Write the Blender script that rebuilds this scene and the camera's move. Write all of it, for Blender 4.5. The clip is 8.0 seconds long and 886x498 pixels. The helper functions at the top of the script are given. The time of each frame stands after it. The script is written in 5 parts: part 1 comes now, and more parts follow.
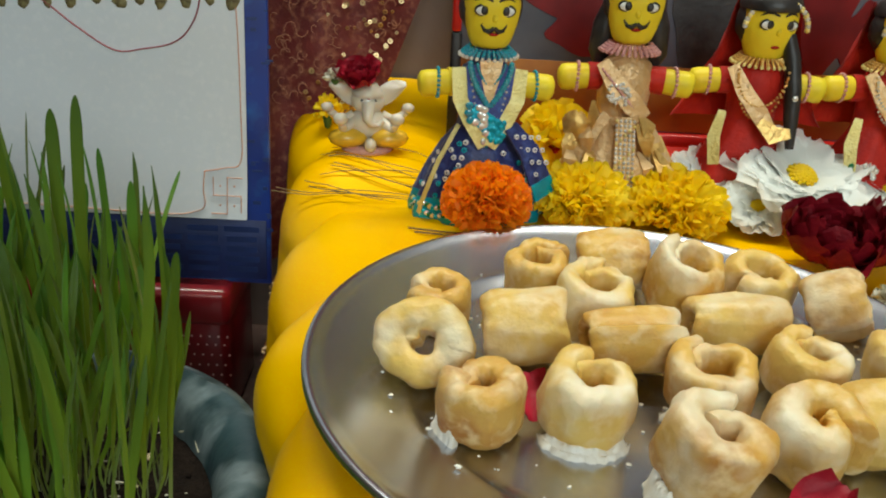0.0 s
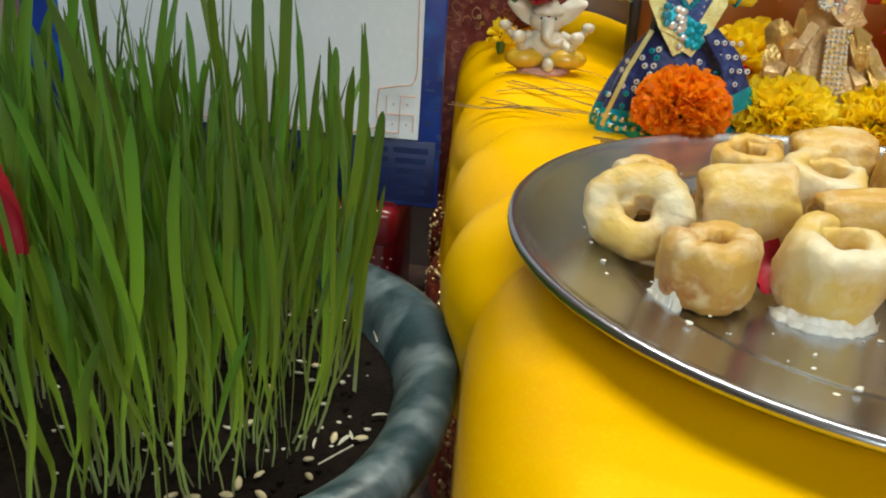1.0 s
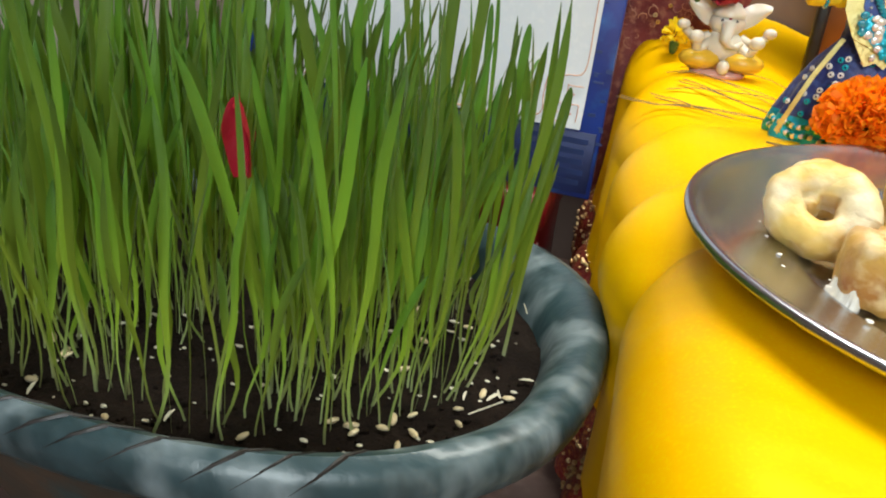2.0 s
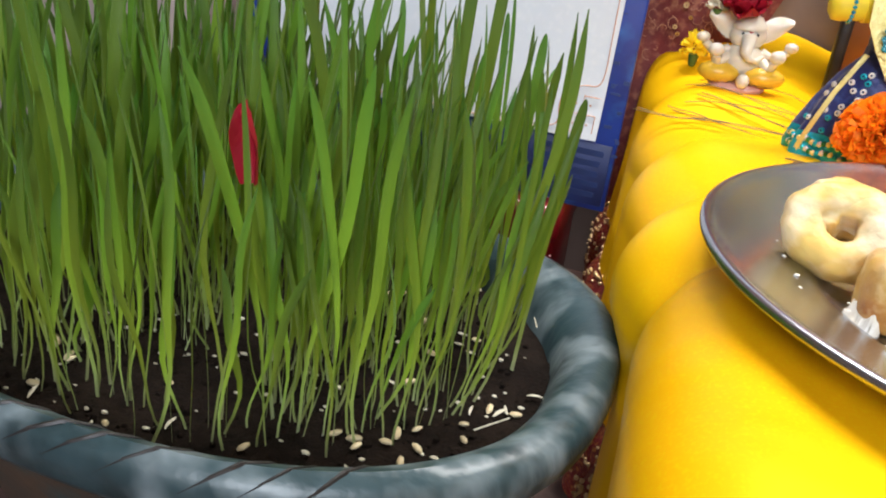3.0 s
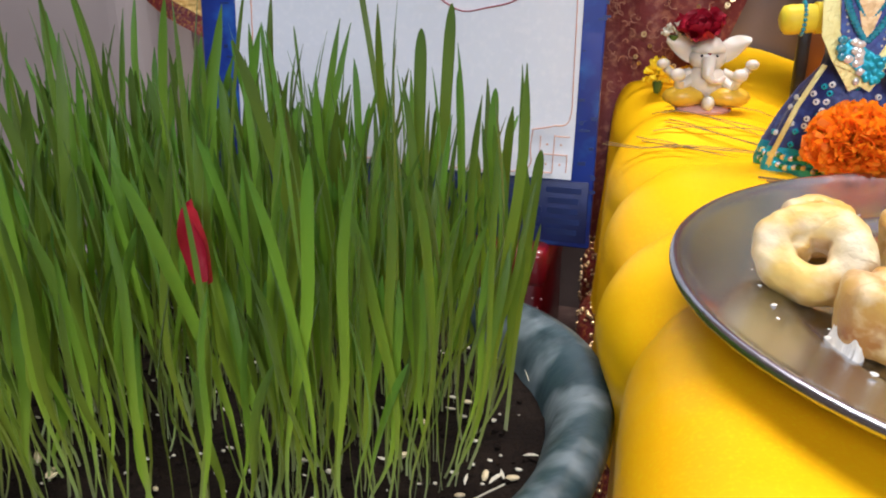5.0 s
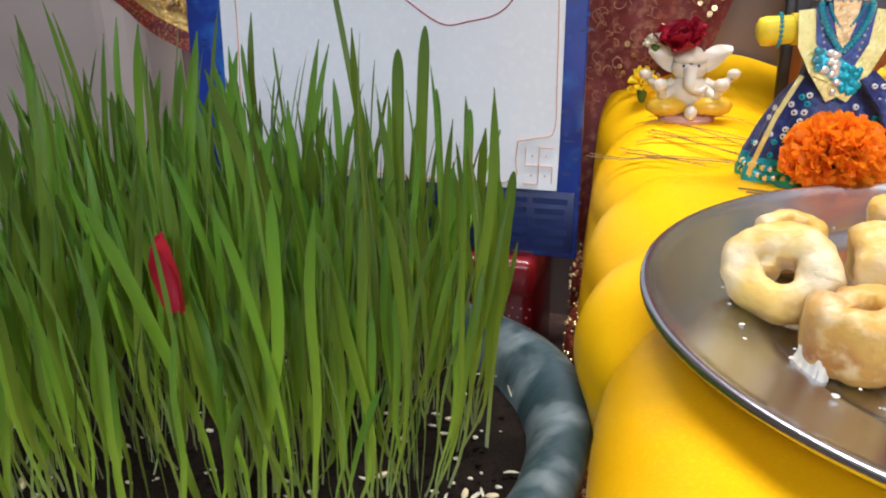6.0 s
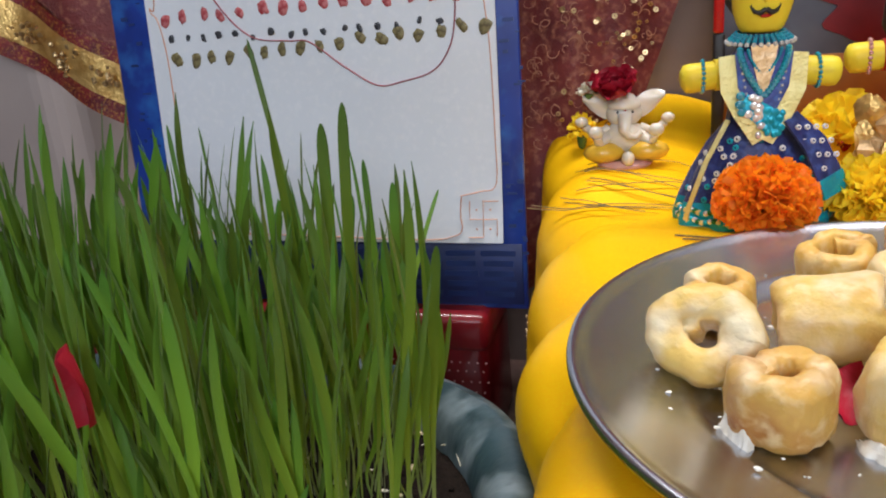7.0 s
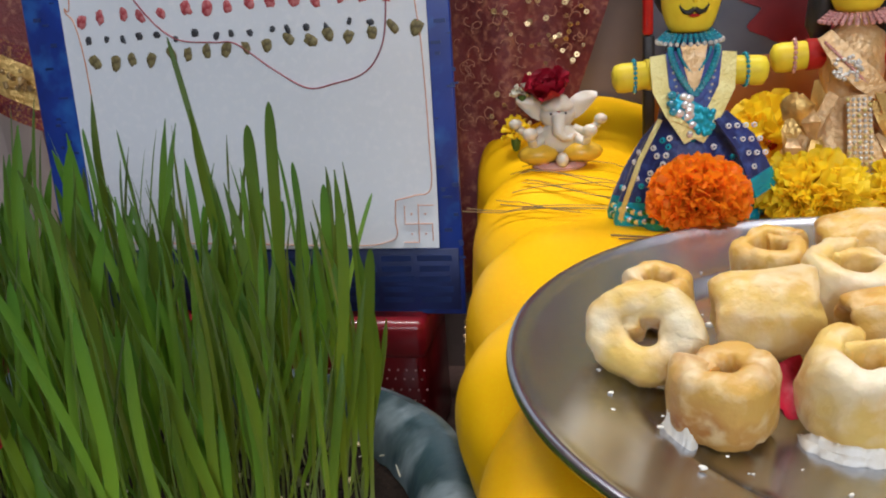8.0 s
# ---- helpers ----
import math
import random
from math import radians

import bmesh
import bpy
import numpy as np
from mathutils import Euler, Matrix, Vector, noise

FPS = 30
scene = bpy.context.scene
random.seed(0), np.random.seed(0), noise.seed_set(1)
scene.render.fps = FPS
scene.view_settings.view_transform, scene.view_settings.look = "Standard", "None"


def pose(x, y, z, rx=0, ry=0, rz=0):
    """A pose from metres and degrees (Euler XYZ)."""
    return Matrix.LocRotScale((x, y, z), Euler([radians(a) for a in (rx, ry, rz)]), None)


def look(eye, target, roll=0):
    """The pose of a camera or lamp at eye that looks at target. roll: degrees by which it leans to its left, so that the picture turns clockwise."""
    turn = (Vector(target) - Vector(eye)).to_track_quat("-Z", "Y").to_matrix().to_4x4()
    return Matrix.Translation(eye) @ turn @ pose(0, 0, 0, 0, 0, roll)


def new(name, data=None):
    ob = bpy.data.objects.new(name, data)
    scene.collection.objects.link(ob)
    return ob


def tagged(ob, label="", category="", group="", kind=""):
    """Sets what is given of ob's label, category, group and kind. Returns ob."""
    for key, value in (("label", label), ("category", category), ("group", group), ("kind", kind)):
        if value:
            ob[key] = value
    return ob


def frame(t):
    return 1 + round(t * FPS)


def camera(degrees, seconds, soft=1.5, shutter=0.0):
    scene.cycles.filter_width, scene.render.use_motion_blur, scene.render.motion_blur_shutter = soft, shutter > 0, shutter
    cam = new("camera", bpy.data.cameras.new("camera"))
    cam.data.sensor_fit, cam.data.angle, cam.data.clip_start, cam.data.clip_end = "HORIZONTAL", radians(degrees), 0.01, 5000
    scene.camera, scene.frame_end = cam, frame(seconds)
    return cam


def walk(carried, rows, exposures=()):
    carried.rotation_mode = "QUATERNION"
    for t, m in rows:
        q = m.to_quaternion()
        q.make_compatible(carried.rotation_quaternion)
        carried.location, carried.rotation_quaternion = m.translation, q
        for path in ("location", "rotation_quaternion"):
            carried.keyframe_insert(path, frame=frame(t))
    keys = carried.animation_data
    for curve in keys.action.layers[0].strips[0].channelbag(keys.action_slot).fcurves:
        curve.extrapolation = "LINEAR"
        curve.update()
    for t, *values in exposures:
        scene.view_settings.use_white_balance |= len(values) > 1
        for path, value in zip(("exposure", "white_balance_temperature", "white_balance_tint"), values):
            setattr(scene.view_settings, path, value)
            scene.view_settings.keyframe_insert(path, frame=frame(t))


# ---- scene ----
cam = camera(58.27, 8.0, soft=2.0)
PATH = [
    (0.0, (-0.0106, 0.0294, 0.3882), (0.0229, 0.9470, -0.0079), 3.46),
    (0.5, (-0.0182, 0.0406, 0.3456), (-0.0163, 0.9587, -0.0506), 3.19),
    (1.0, (-0.0421, 0.0212, 0.3323), (-0.1581, 0.9280, -0.0730), 2.62),
    (1.5, (-0.0556, 0.0022, 0.3276), (-0.2593, 0.8890, -0.0873), 4.59),
    (1.7, (-0.0576, -0.0012, 0.3258), (-0.2909, 0.8778, -0.0901), 5.18),
    (2.8, (-0.0571, 0.0010, 0.3224), (-0.3392, 0.8683, -0.0878), 6.83),
    (3.0, (-0.0574, 0.0052, 0.3236), (-0.3372, 0.8737, -0.0855), 6.87),
    (3.5, (-0.0552, 0.0081, 0.3244), (-0.3381, 0.8787, -0.0782), 6.10),
    (4.0, (-0.0477, 0.0155, 0.3319), (-0.3336, 0.8930, -0.0531), 4.29),
    (4.5, (-0.0497, 0.0170, 0.3287), (-0.3427, 0.9008, -0.0361), 1.45),
    (6.0, (-0.0353, 0.0227, 0.3400), (-0.3369, 0.9059, -0.0192), -1.60),
    (6.5, (-0.0330, 0.0203, 0.3426), (-0.3352, 0.9053, -0.0118), -2.35),
    (7.0, (-0.0168, 0.0389, 0.3533), (-0.2952, 0.9446, 0.0336), -5.04),
    (7.5, (-0.0198, 0.0385, 0.3507), (-0.2843, 0.9519, 0.0410), -6.03),
    (8.0, (-0.0189, 0.0477, 0.3479), (-0.2195, 0.9748, 0.0314), -4.63),
]
walk(cam, [(t, look(e, p, r)) for t, e, p, r in PATH], exposures=[(0.0, -0.22, 6500, -3), (0.5, -0.17, 6500, -2), (1.0, -0.06, 6500, -1), (1.5, 0.28, 6500, 0), (3.0, 0.68, 6250, 12), (3.5, 0.72, 6150, 15), (4.5, 0.48, 6150, 18), (6.0, 0.45, 6150, 13), (6.5, 0.43, 6150, 13), (7.0, 0.15, 6100, 13), (7.5, 0.1, 6100, 13), (8.0, 0.0, 6100, 13)])

# ---- light ----
world = bpy.data.worlds.new("world")
scene.world = world
world.use_nodes = True
sky = world.node_tree.nodes.new("ShaderNodeTexSky")
sky.sky_type, sky.sun_disc, sky.sun_elevation, sky.sun_rotation = "NISHITA", False, radians(35), radians(180)
world.node_tree.links.new(sky.outputs[0], world.node_tree.nodes["Background"].inputs[0])
world.node_tree.nodes["Background"].inputs[1].default_value = 0.1


def area_lamp(name, watts, colour, sx, sy, m):
    data = bpy.data.lights.new(name, "AREA")
    data.shape, data.size, data.size_y, data.energy, data.color = "RECTANGLE", sx, sy, watts, colour
    ob = new(name, data)
    ob.matrix_world = m
    return ob


# a tube light on the wall above the altar, and daylight in the window behind the camera
area_lamp("tube_light_glow", 17.8, (1.0, 0.97, 0.90), 1.1, 0.05, look((0.05, 0.655, 1.42), (0.05, 0.30, 0.2)))
area_lamp("window_light", 41.0, (0.88, 0.95, 1.0), 1.3, 1.1, look((0.3, -2.25, 1.45), (0.0, 0.4, 0.4)))


# ---- materials ----
def material(name, colour, rough=0.6, metal=0.0, second=None, scale=60.0, detail=4.0, contrast=(0.35, 0.65), third=None, fine=400.0,
             bump=0.0, bump_scale=300.0, coat=0.0, sheen=0.0, sub=0.0, random_value=0.0, stretch=None, wave=None, clear=0.0, gloss=0.5, thin=0.0, coords="Object"):
    """Two scales of variation: second is mixed in by broad noise, third by fine noise."""
    mat = bpy.data.materials.new(name)
    mat.use_nodes = True
    nodes, links = mat.node_tree.nodes, mat.node_tree.links
    bsdf = nodes["Principled BSDF"]
    bsdf.inputs["Roughness"].default_value, bsdf.inputs["Metallic"].default_value = rough, metal
    bsdf.inputs["Coat Weight"].default_value, bsdf.inputs["Sheen Weight"].default_value = coat, sheen
    bsdf.inputs["Transmission Weight"].default_value = clear
    bsdf.inputs["Specular IOR Level"].default_value = gloss
    if sub:
        bsdf.inputs["Subsurface Weight"].default_value = sub
        bsdf.inputs["Subsurface Radius"].default_value = (0.004, 0.002, 0.001)
        bsdf.inputs["Subsurface Scale"].default_value = 1.0
    place = nodes.new("ShaderNodeTexCoord").outputs[coords]
    if stretch:
        mapping = nodes.new("ShaderNodeMapping")
        mapping.inputs["Scale"].default_value = stretch
        links.new(place, mapping.inputs["Vector"])
        place = mapping.outputs[0]

    def noise_fac(size, depth, low, high):
        tex = nodes.new("ShaderNodeTexNoise")
        tex.inputs["Scale"].default_value, tex.inputs["Detail"].default_value = size, depth
        links.new(place, tex.inputs["Vector"])
        ramp = nodes.new("ShaderNodeMapRange")
        ramp.inputs["From Min"].default_value, ramp.inputs["From Max"].default_value = low, high
        links.new(tex.outputs[0], ramp.inputs["Value"])
        return ramp.outputs[0]

    def mixed(a, b, fac):
        mix = nodes.new("ShaderNodeMix")
        mix.data_type = "RGBA"
        links.new(fac, mix.inputs["Factor"])
        for socket, value in ((mix.inputs["A"], a), (mix.inputs["B"], b)):
            if isinstance(value, tuple):
                socket.default_value = (*value, 1)
            else:
                links.new(value, socket)
        return mix.outputs["Result"]

    out = colour
    if second:
        out = mixed(out, second, noise_fac(scale, detail, *contrast))
    if third:
        out = mixed(out, third, noise_fac(fine, 3.0, 0.5, 0.75))
    if random_value:
        hsv = nodes.new("ShaderNodeHueSaturation")
        info = nodes.new("ShaderNodeObjectInfo")
        span = nodes.new("ShaderNodeMapRange")
        span.inputs["To Min"].default_value, span.inputs["To Max"].default_value = 1 - random_value, 1 + random_value
        links.new(info.outputs["Random"], span.inputs["Value"])
        links.new(span.outputs[0], hsv.inputs["Value"])
        if isinstance(out, tuple):
            hsv.inputs["Color"].default_value = (*out, 1)
        else:
            links.new(out, hsv.inputs["Color"])
        out = hsv.outputs[0]
    if isinstance(out, tuple):
        bsdf.inputs["Base Color"].default_value = (*out, 1)
    else:
        links.new(out, bsdf.inputs["Base Color"])
    if bump:
        tex = nodes.new("ShaderNodeTexNoise")
        tex.inputs["Scale"].default_value, tex.inputs["Detail"].default_value = bump_scale, 4
        links.new(place, tex.inputs["Vector"])
        node = nodes.new("ShaderNodeBump")
        node.inputs["Strength"].default_value, node.inputs["Distance"].default_value = bump, 0.002
        links.new(tex.outputs[0], node.inputs["Height"])
        links.new(node.outputs[0], bsdf.inputs["Normal"])
        if coat:
            wear = nodes.new("ShaderNodeMapRange")
            wear.inputs["To Min"].default_value, wear.inputs["To Max"].default_value = max(rough - 0.07, 0.03), rough + 0.1
            links.new(tex.outputs[0], wear.inputs["Value"])
            links.new(wear.outputs[0], bsdf.inputs["Roughness"])
    if thin:
        glow = nodes.new("ShaderNodeBsdfTranslucent")
        if isinstance(out, tuple):
            glow.inputs["Color"].default_value = (*out, 1)
        else:
            links.new(out, glow.inputs["Color"])
        both = nodes.new("ShaderNodeMixShader")
        both.inputs[0].default_value = thin
        links.new(bsdf.outputs[0], both.inputs[1])
        links.new(glow.outputs[0], both.inputs[2])
        links.new(both.outputs[0], nodes["Material Output"].inputs["Surface"])
    return mat


M_WALL = material("painted_wall", (0.23, 0.165, 0.14), 0.8, second=(0.19, 0.135, 0.115), scale=6, third=(0.21, 0.15, 0.128), fine=40, bump=0.15, bump_scale=120)
M_PIER = material("pale_wall", (0.38, 0.315, 0.29), 0.75, second=(0.33, 0.27, 0.25), scale=8, bump=0.1, bump_scale=150)
M_ROOM = material("cream_wall", (0.72, 0.68, 0.60), 0.85, second=(0.66, 0.62, 0.55), scale=3, bump=0.1, bump_scale=60)
M_FLOOR = material("dark_floor", (0.10, 0.055, 0.045), 0.45, second=(0.06, 0.035, 0.03), scale=9, third=(0.14, 0.09, 0.07), fine=90, bump=0.1)
M_WOOD = material("stool_wood", (0.16, 0.08, 0.035), 0.5, second=(0.1, 0.05, 0.02), scale=30, stretch=(1, 8, 8), bump=0.2)
M_YELLOW = material("yellow_satin", (0.98, 0.545, 0.001), 0.38, 0.16, second=(0.97, 0.49, 0.001), scale=14, third=(0.98, 0.58, 0.001), fine=700, bump=0.03, bump_scale=1800, gloss=0.08)
M_TRIM = material("red_gold_trim", (0.22, 0.012, 0.016), 0.5, second=(0.10, 0.008, 0.012), scale=80, third=(0.5, 0.22, 0.04), fine=420, bump=0.5, bump_scale=500)
M_GOLD = material("gold_foil", (0.84, 0.57, 0.20), 0.30, 0.65, second=(0.62, 0.36, 0.1), scale=90, bump=0.5, bump_scale=350)
M_SEQUIN = material("gold_sequin", (0.70, 0.52, 0.28), 0.38, 0.9, second=(0.5, 0.34, 0.16), scale=120, bump=0.2)
M_EMBROIDERY = material("pale_gold_thread", (0.46, 0.22, 0.13), 0.5, second=(0.34, 0.13, 0.08), scale=90)
M_MAROON = material("maroon_brocade", (0.22, 0.032, 0.027), 0.58, second=(0.14, 0.018, 0.018), scale=30, third=(0.40, 0.15, 0.085), fine=150, bump=0.5, bump_scale=420, sheen=0.2)
M_BLUE = material("blue_print", (0.012, 0.05, 0.33), 0.35, second=(0.008, 0.022, 0.16), scale=16, contrast=(0.4, 0.62), third=(0.03, 0.15, 0.5), fine=45, coat=0.3, bump=0.05)
M_BLUE_DARK = material("dark_blue_print", (0.008, 0.014, 0.07), 0.5, second=(0.012, 0.03, 0.15), scale=30, bump=0.05)
M_BLUE_LINE = material("blue_line_print", (0.020, 0.045, 0.19), 0.45, second=(0.012, 0.028, 0.12), scale=40)
M_PAPER = material("white_paper", (0.74, 0.77, 0.82), 0.6, second=(0.70, 0.73, 0.78), scale=9, third=(0.77, 0.79, 0.83), fine=200, bump=0.04)
M_INK_OLIVE = material("olive_ink", (0.09, 0.065, 0.02), 0.6, second=(0.26, 0.22, 0.09), scale=260, contrast=(0.4, 0.7))
M_INK_BLACK = material("black_ink", (0.012, 0.014, 0.018), 0.55, second=(0.05, 0.05, 0.06), scale=300)
M_INK_RED = material("red_ink", (0.32, 0.02, 0.03), 0.6, second=(0.6, 0.22, 0.22), scale=260, contrast=(0.4, 0.7))
M_INK_LINE = material("orange_line", (0.52, 0.20, 0.09), 0.6, second=(0.58, 0.30, 0.18), scale=120)
M_THREAD = material("maroon_thread", (0.17, 0.02, 0.035), 0.8, second=(0.28, 0.06, 0.07), scale=500)
M_REDBOX = material("red_glitter_paper", (0.22, 0.006, 0.012), 0.3, second=(0.13, 0.004, 0.008), scale=25, coat=0.4, bump=0.06)
M_DOT = material("pale_dot", (0.8, 0.5, 0.5), 0.4, second=(0.7, 0.4, 0.42), scale=90)
M_STEEL = material("stainless_steel", (0.53, 0.55, 0.61), 0.24, 1.0, second=(0.47, 0.49, 0.55), scale=22, third=(0.58, 0.59, 0.62), fine=300, bump=0.02, bump_scale=60)
M_POT = material("green_plastic_pot", (0.034, 0.064, 0.074), 0.36, second=(0.19, 0.235, 0.255), scale=27, detail=3, contrast=(0.46, 0.62), third=(0.016, 0.032, 0.036), fine=42, bump=0.35, bump_scale=110, stretch=(1, 1.6, 0.6))
M_POT_WALL = material("brown_pot_wall", (0.07, 0.042, 0.026), 0.6, second=(0.04, 0.03, 0.022), scale=30, third=(0.03, 0.05, 0.05), fine=60, bump=0.3, bump_scale=120)
M_SOIL = material("wet_soil", (0.009, 0.0055, 0.004), 0.9, second=(0.016, 0.010, 0.007), scale=55, third=(0.006, 0.004, 0.003), fine=260, bump=1.0, bump_scale=420, gloss=0.12)
M_SEED = material("pale_seed", (0.55, 0.43, 0.24), 0.55, second=(0.66, 0.57, 0.38), scale=180, bump=0.2, random_value=0.25)
M_HUSK = material("white_husk", (0.66, 0.62, 0.50), 0.6, second=(0.5, 0.45, 0.33), scale=200)
M_PETAL_RED = material("dark_red_petal", (0.24, 0.006, 0.014), 0.55, second=(0.15, 0.003, 0.010), scale=50, bump=0.35, bump_scale=260, gloss=0.15)
M_CRIMSON = material("crimson_petal", (0.40, 0.010, 0.030), 0.5, second=(0.27, 0.006, 0.018), scale=60, bump=0.3, bump_scale=260, gloss=0.25)
M_ORANGE = material("orange_petal", (0.98, 0.33, 0.004), 0.6, second=(0.97, 0.25, 0.003), scale=70, third=(0.98, 0.40, 0.012), fine=300, thin=0.5, bump=0.2)
M_YPETAL = material("yellow_petal", (0.99, 0.80, 0.015), 0.6, second=(0.99, 0.72, 0.010), scale=60, third=(0.99, 0.80, 0.05), fine=300, thin=0.48, bump=0.2)
M_WPETAL = material("white_petal", (0.97, 0.98, 0.96), 0.6, second=(0.95, 0.96, 0.93), scale=60, thin=0.48, bump=0.06, bump_scale=200)
M_CALYX = material("green_calyx", (0.06, 0.13, 0.02), 0.6, second=(0.1, 0.17, 0.03), scale=90)
M_DRY = material("dry_grass", (0.13, 0.10, 0.025), 0.7, second=(0.2, 0.11, 0.04), scale=120)
M_IVORY = material("ivory_resin", (0.74, 0.66, 0.56), 0.35, second=(0.70, 0.60, 0.46), scale=70, coat=0.3, bump=0.08, sub=0.15)
M_FOLD = material("yellow_glaze", (0.80, 0.48, 0.03), 0.35, second=(0.72, 0.40, 0.03), scale=70, coat=0.3, bump=0.05)
M_PINK = material("pale_pink_paint", (0.72, 0.40, 0.33), 0.45, second=(0.66, 0.34, 0.3), scale=90)
M_DOLL_Y = material("yellow_painted_wood", (0.82, 0.66, 0.035), 0.5, second=(0.76, 0.54, 0.025), scale=60, gloss=0.3, bump=0.08)
M_BLACK = material("black_paint", (0.012, 0.010, 0.010), 0.45, second=(0.03, 0.025, 0.025), scale=90, bump=0.2)
M_WHITE = material("white_paint", (0.80, 0.79, 0.76), 0.5, second=(0.74, 0.73, 0.7), scale=90)
M_NAVY = material("navy_printed_cloth", (0.012, 0.02, 0.15), 0.5, second=(0.006, 0.012, 0.08), scale=50, third=(0.05, 0.09, 0.3), fine=180, bump=0.35, sheen=0.2)
M_ROYAL = material("royal_blue_cloth", (0.012, 0.045, 0.30), 0.45, second=(0.008, 0.02, 0.16), scale=70, third=(0.03, 0.12, 0.42), fine=240, bump=0.3, sheen=0.2)
M_TEAL = material("teal_foil", (0.012, 0.42, 0.54), 0.3, 0.3, second=(0.01, 0.28, 0.42), scale=90, bump=0.5)
M_PALEGOLD = material("pale_gold_ribbon", (0.80, 0.70, 0.30), 0.4, 0.35, second=(0.72, 0.58, 0.2), scale=120, bump=0.5, bump_scale=500)
M_TEALBEAD = material("teal_bead", (0.02, 0.34, 0.42), 0.2, coat=0.6, second=(0.02, 0.22, 0.34), scale=300)
M_SILVER = material("silver_bead", (0.88, 0.87, 0.84), 0.2, 0.45, second=(0.65, 0.63, 0.6), scale=300)
M_PINKBEAD = material("pink_bead", (0.72, 0.40, 0.38), 0.25, 0.2, second=(0.6, 0.28, 0.28), scale=300)
M_REDCLOTH = material("red_cloth", (0.55, 0.020, 0.010), 0.55, second=(0.36, 0.010, 0.008), scale=45, bump=0.4, sheen=0.04, gloss=0.25)
M_BEIGE = material("gold_beige_cloth", (0.78, 0.52, 0.26), 0.36, 0.3, second=(0.62, 0.37, 0.15), scale=60, third=(0.74, 0.54, 0.32), fine=240, bump=0.6, bump_scale=300)
M_GREEN = material("green_foil", (0.015, 0.17, 0.05), 0.35, 0.3, second=(0.01, 0.10, 0.03), scale=90)
M_PICTURE = material("grey_blue_print", (0.07, 0.08, 0.11), 0.4, second=(0.19, 0.20, 0.235), scale=9, third=(0.06, 0.055, 0.075), fine=26, gloss=0.2)
M_PICTURE_RED = material("dark_red_print", (0.22, 0.012, 0.014), 0.4, second=(0.13, 0.008, 0.01), scale=26, gloss=0.2)
M_PICTURE_ORANGE = material("orange_brown_print", (0.42, 0.15, 0.02), 0.45, second=(0.27, 0.09, 0.02), scale=24, gloss=0.2)
M_FRAME_RED = material("red_frame_paint", (0.58, 0.012, 0.010), 0.35, second=(0.46, 0.010, 0.008), scale=60, coat=0.3)
M_SUGAR = material("white_sugar", (0.90, 0.87, 0.80), 0.5, second=(0.84, 0.77, 0.64), scale=120, bump=0.5, bump_scale=300)


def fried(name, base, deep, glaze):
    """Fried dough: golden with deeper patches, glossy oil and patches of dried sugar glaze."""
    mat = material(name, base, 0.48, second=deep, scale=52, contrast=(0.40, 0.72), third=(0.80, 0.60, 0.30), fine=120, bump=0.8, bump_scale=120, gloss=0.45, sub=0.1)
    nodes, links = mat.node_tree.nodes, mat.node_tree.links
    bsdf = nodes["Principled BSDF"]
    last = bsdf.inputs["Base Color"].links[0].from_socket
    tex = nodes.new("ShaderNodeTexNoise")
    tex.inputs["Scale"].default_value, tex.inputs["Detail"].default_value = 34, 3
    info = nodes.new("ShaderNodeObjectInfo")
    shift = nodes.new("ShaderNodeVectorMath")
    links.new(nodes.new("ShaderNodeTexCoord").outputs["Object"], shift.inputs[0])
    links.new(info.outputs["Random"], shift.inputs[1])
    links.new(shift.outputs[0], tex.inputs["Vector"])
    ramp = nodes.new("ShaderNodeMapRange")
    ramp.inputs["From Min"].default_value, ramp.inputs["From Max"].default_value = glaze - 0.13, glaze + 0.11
    # the pale mix grows with height along the roll's axis
    split, by_height = nodes.new("ShaderNodeSeparateXYZ"), nodes.new("ShaderNodeMath")
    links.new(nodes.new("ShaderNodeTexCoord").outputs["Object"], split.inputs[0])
    by_height.operation = "MULTIPLY_ADD"
    links.new(split.outputs["Z"], by_height.inputs[0])
    by_height.inputs[1].default_value = 5.0
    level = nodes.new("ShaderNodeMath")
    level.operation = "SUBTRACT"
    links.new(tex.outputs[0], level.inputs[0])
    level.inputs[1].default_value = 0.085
    links.new(level.outputs[0], by_height.inputs[2])
    links.new(by_height.outputs[0], ramp.inputs["Value"])
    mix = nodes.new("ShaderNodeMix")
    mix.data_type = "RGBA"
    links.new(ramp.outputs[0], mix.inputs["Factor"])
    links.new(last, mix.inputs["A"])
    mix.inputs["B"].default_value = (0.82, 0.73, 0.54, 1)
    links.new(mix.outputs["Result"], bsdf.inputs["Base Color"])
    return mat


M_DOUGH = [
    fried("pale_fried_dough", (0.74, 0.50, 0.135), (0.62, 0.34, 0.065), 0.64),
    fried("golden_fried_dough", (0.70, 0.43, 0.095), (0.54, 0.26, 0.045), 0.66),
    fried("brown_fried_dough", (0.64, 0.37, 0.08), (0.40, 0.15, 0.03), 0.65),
]


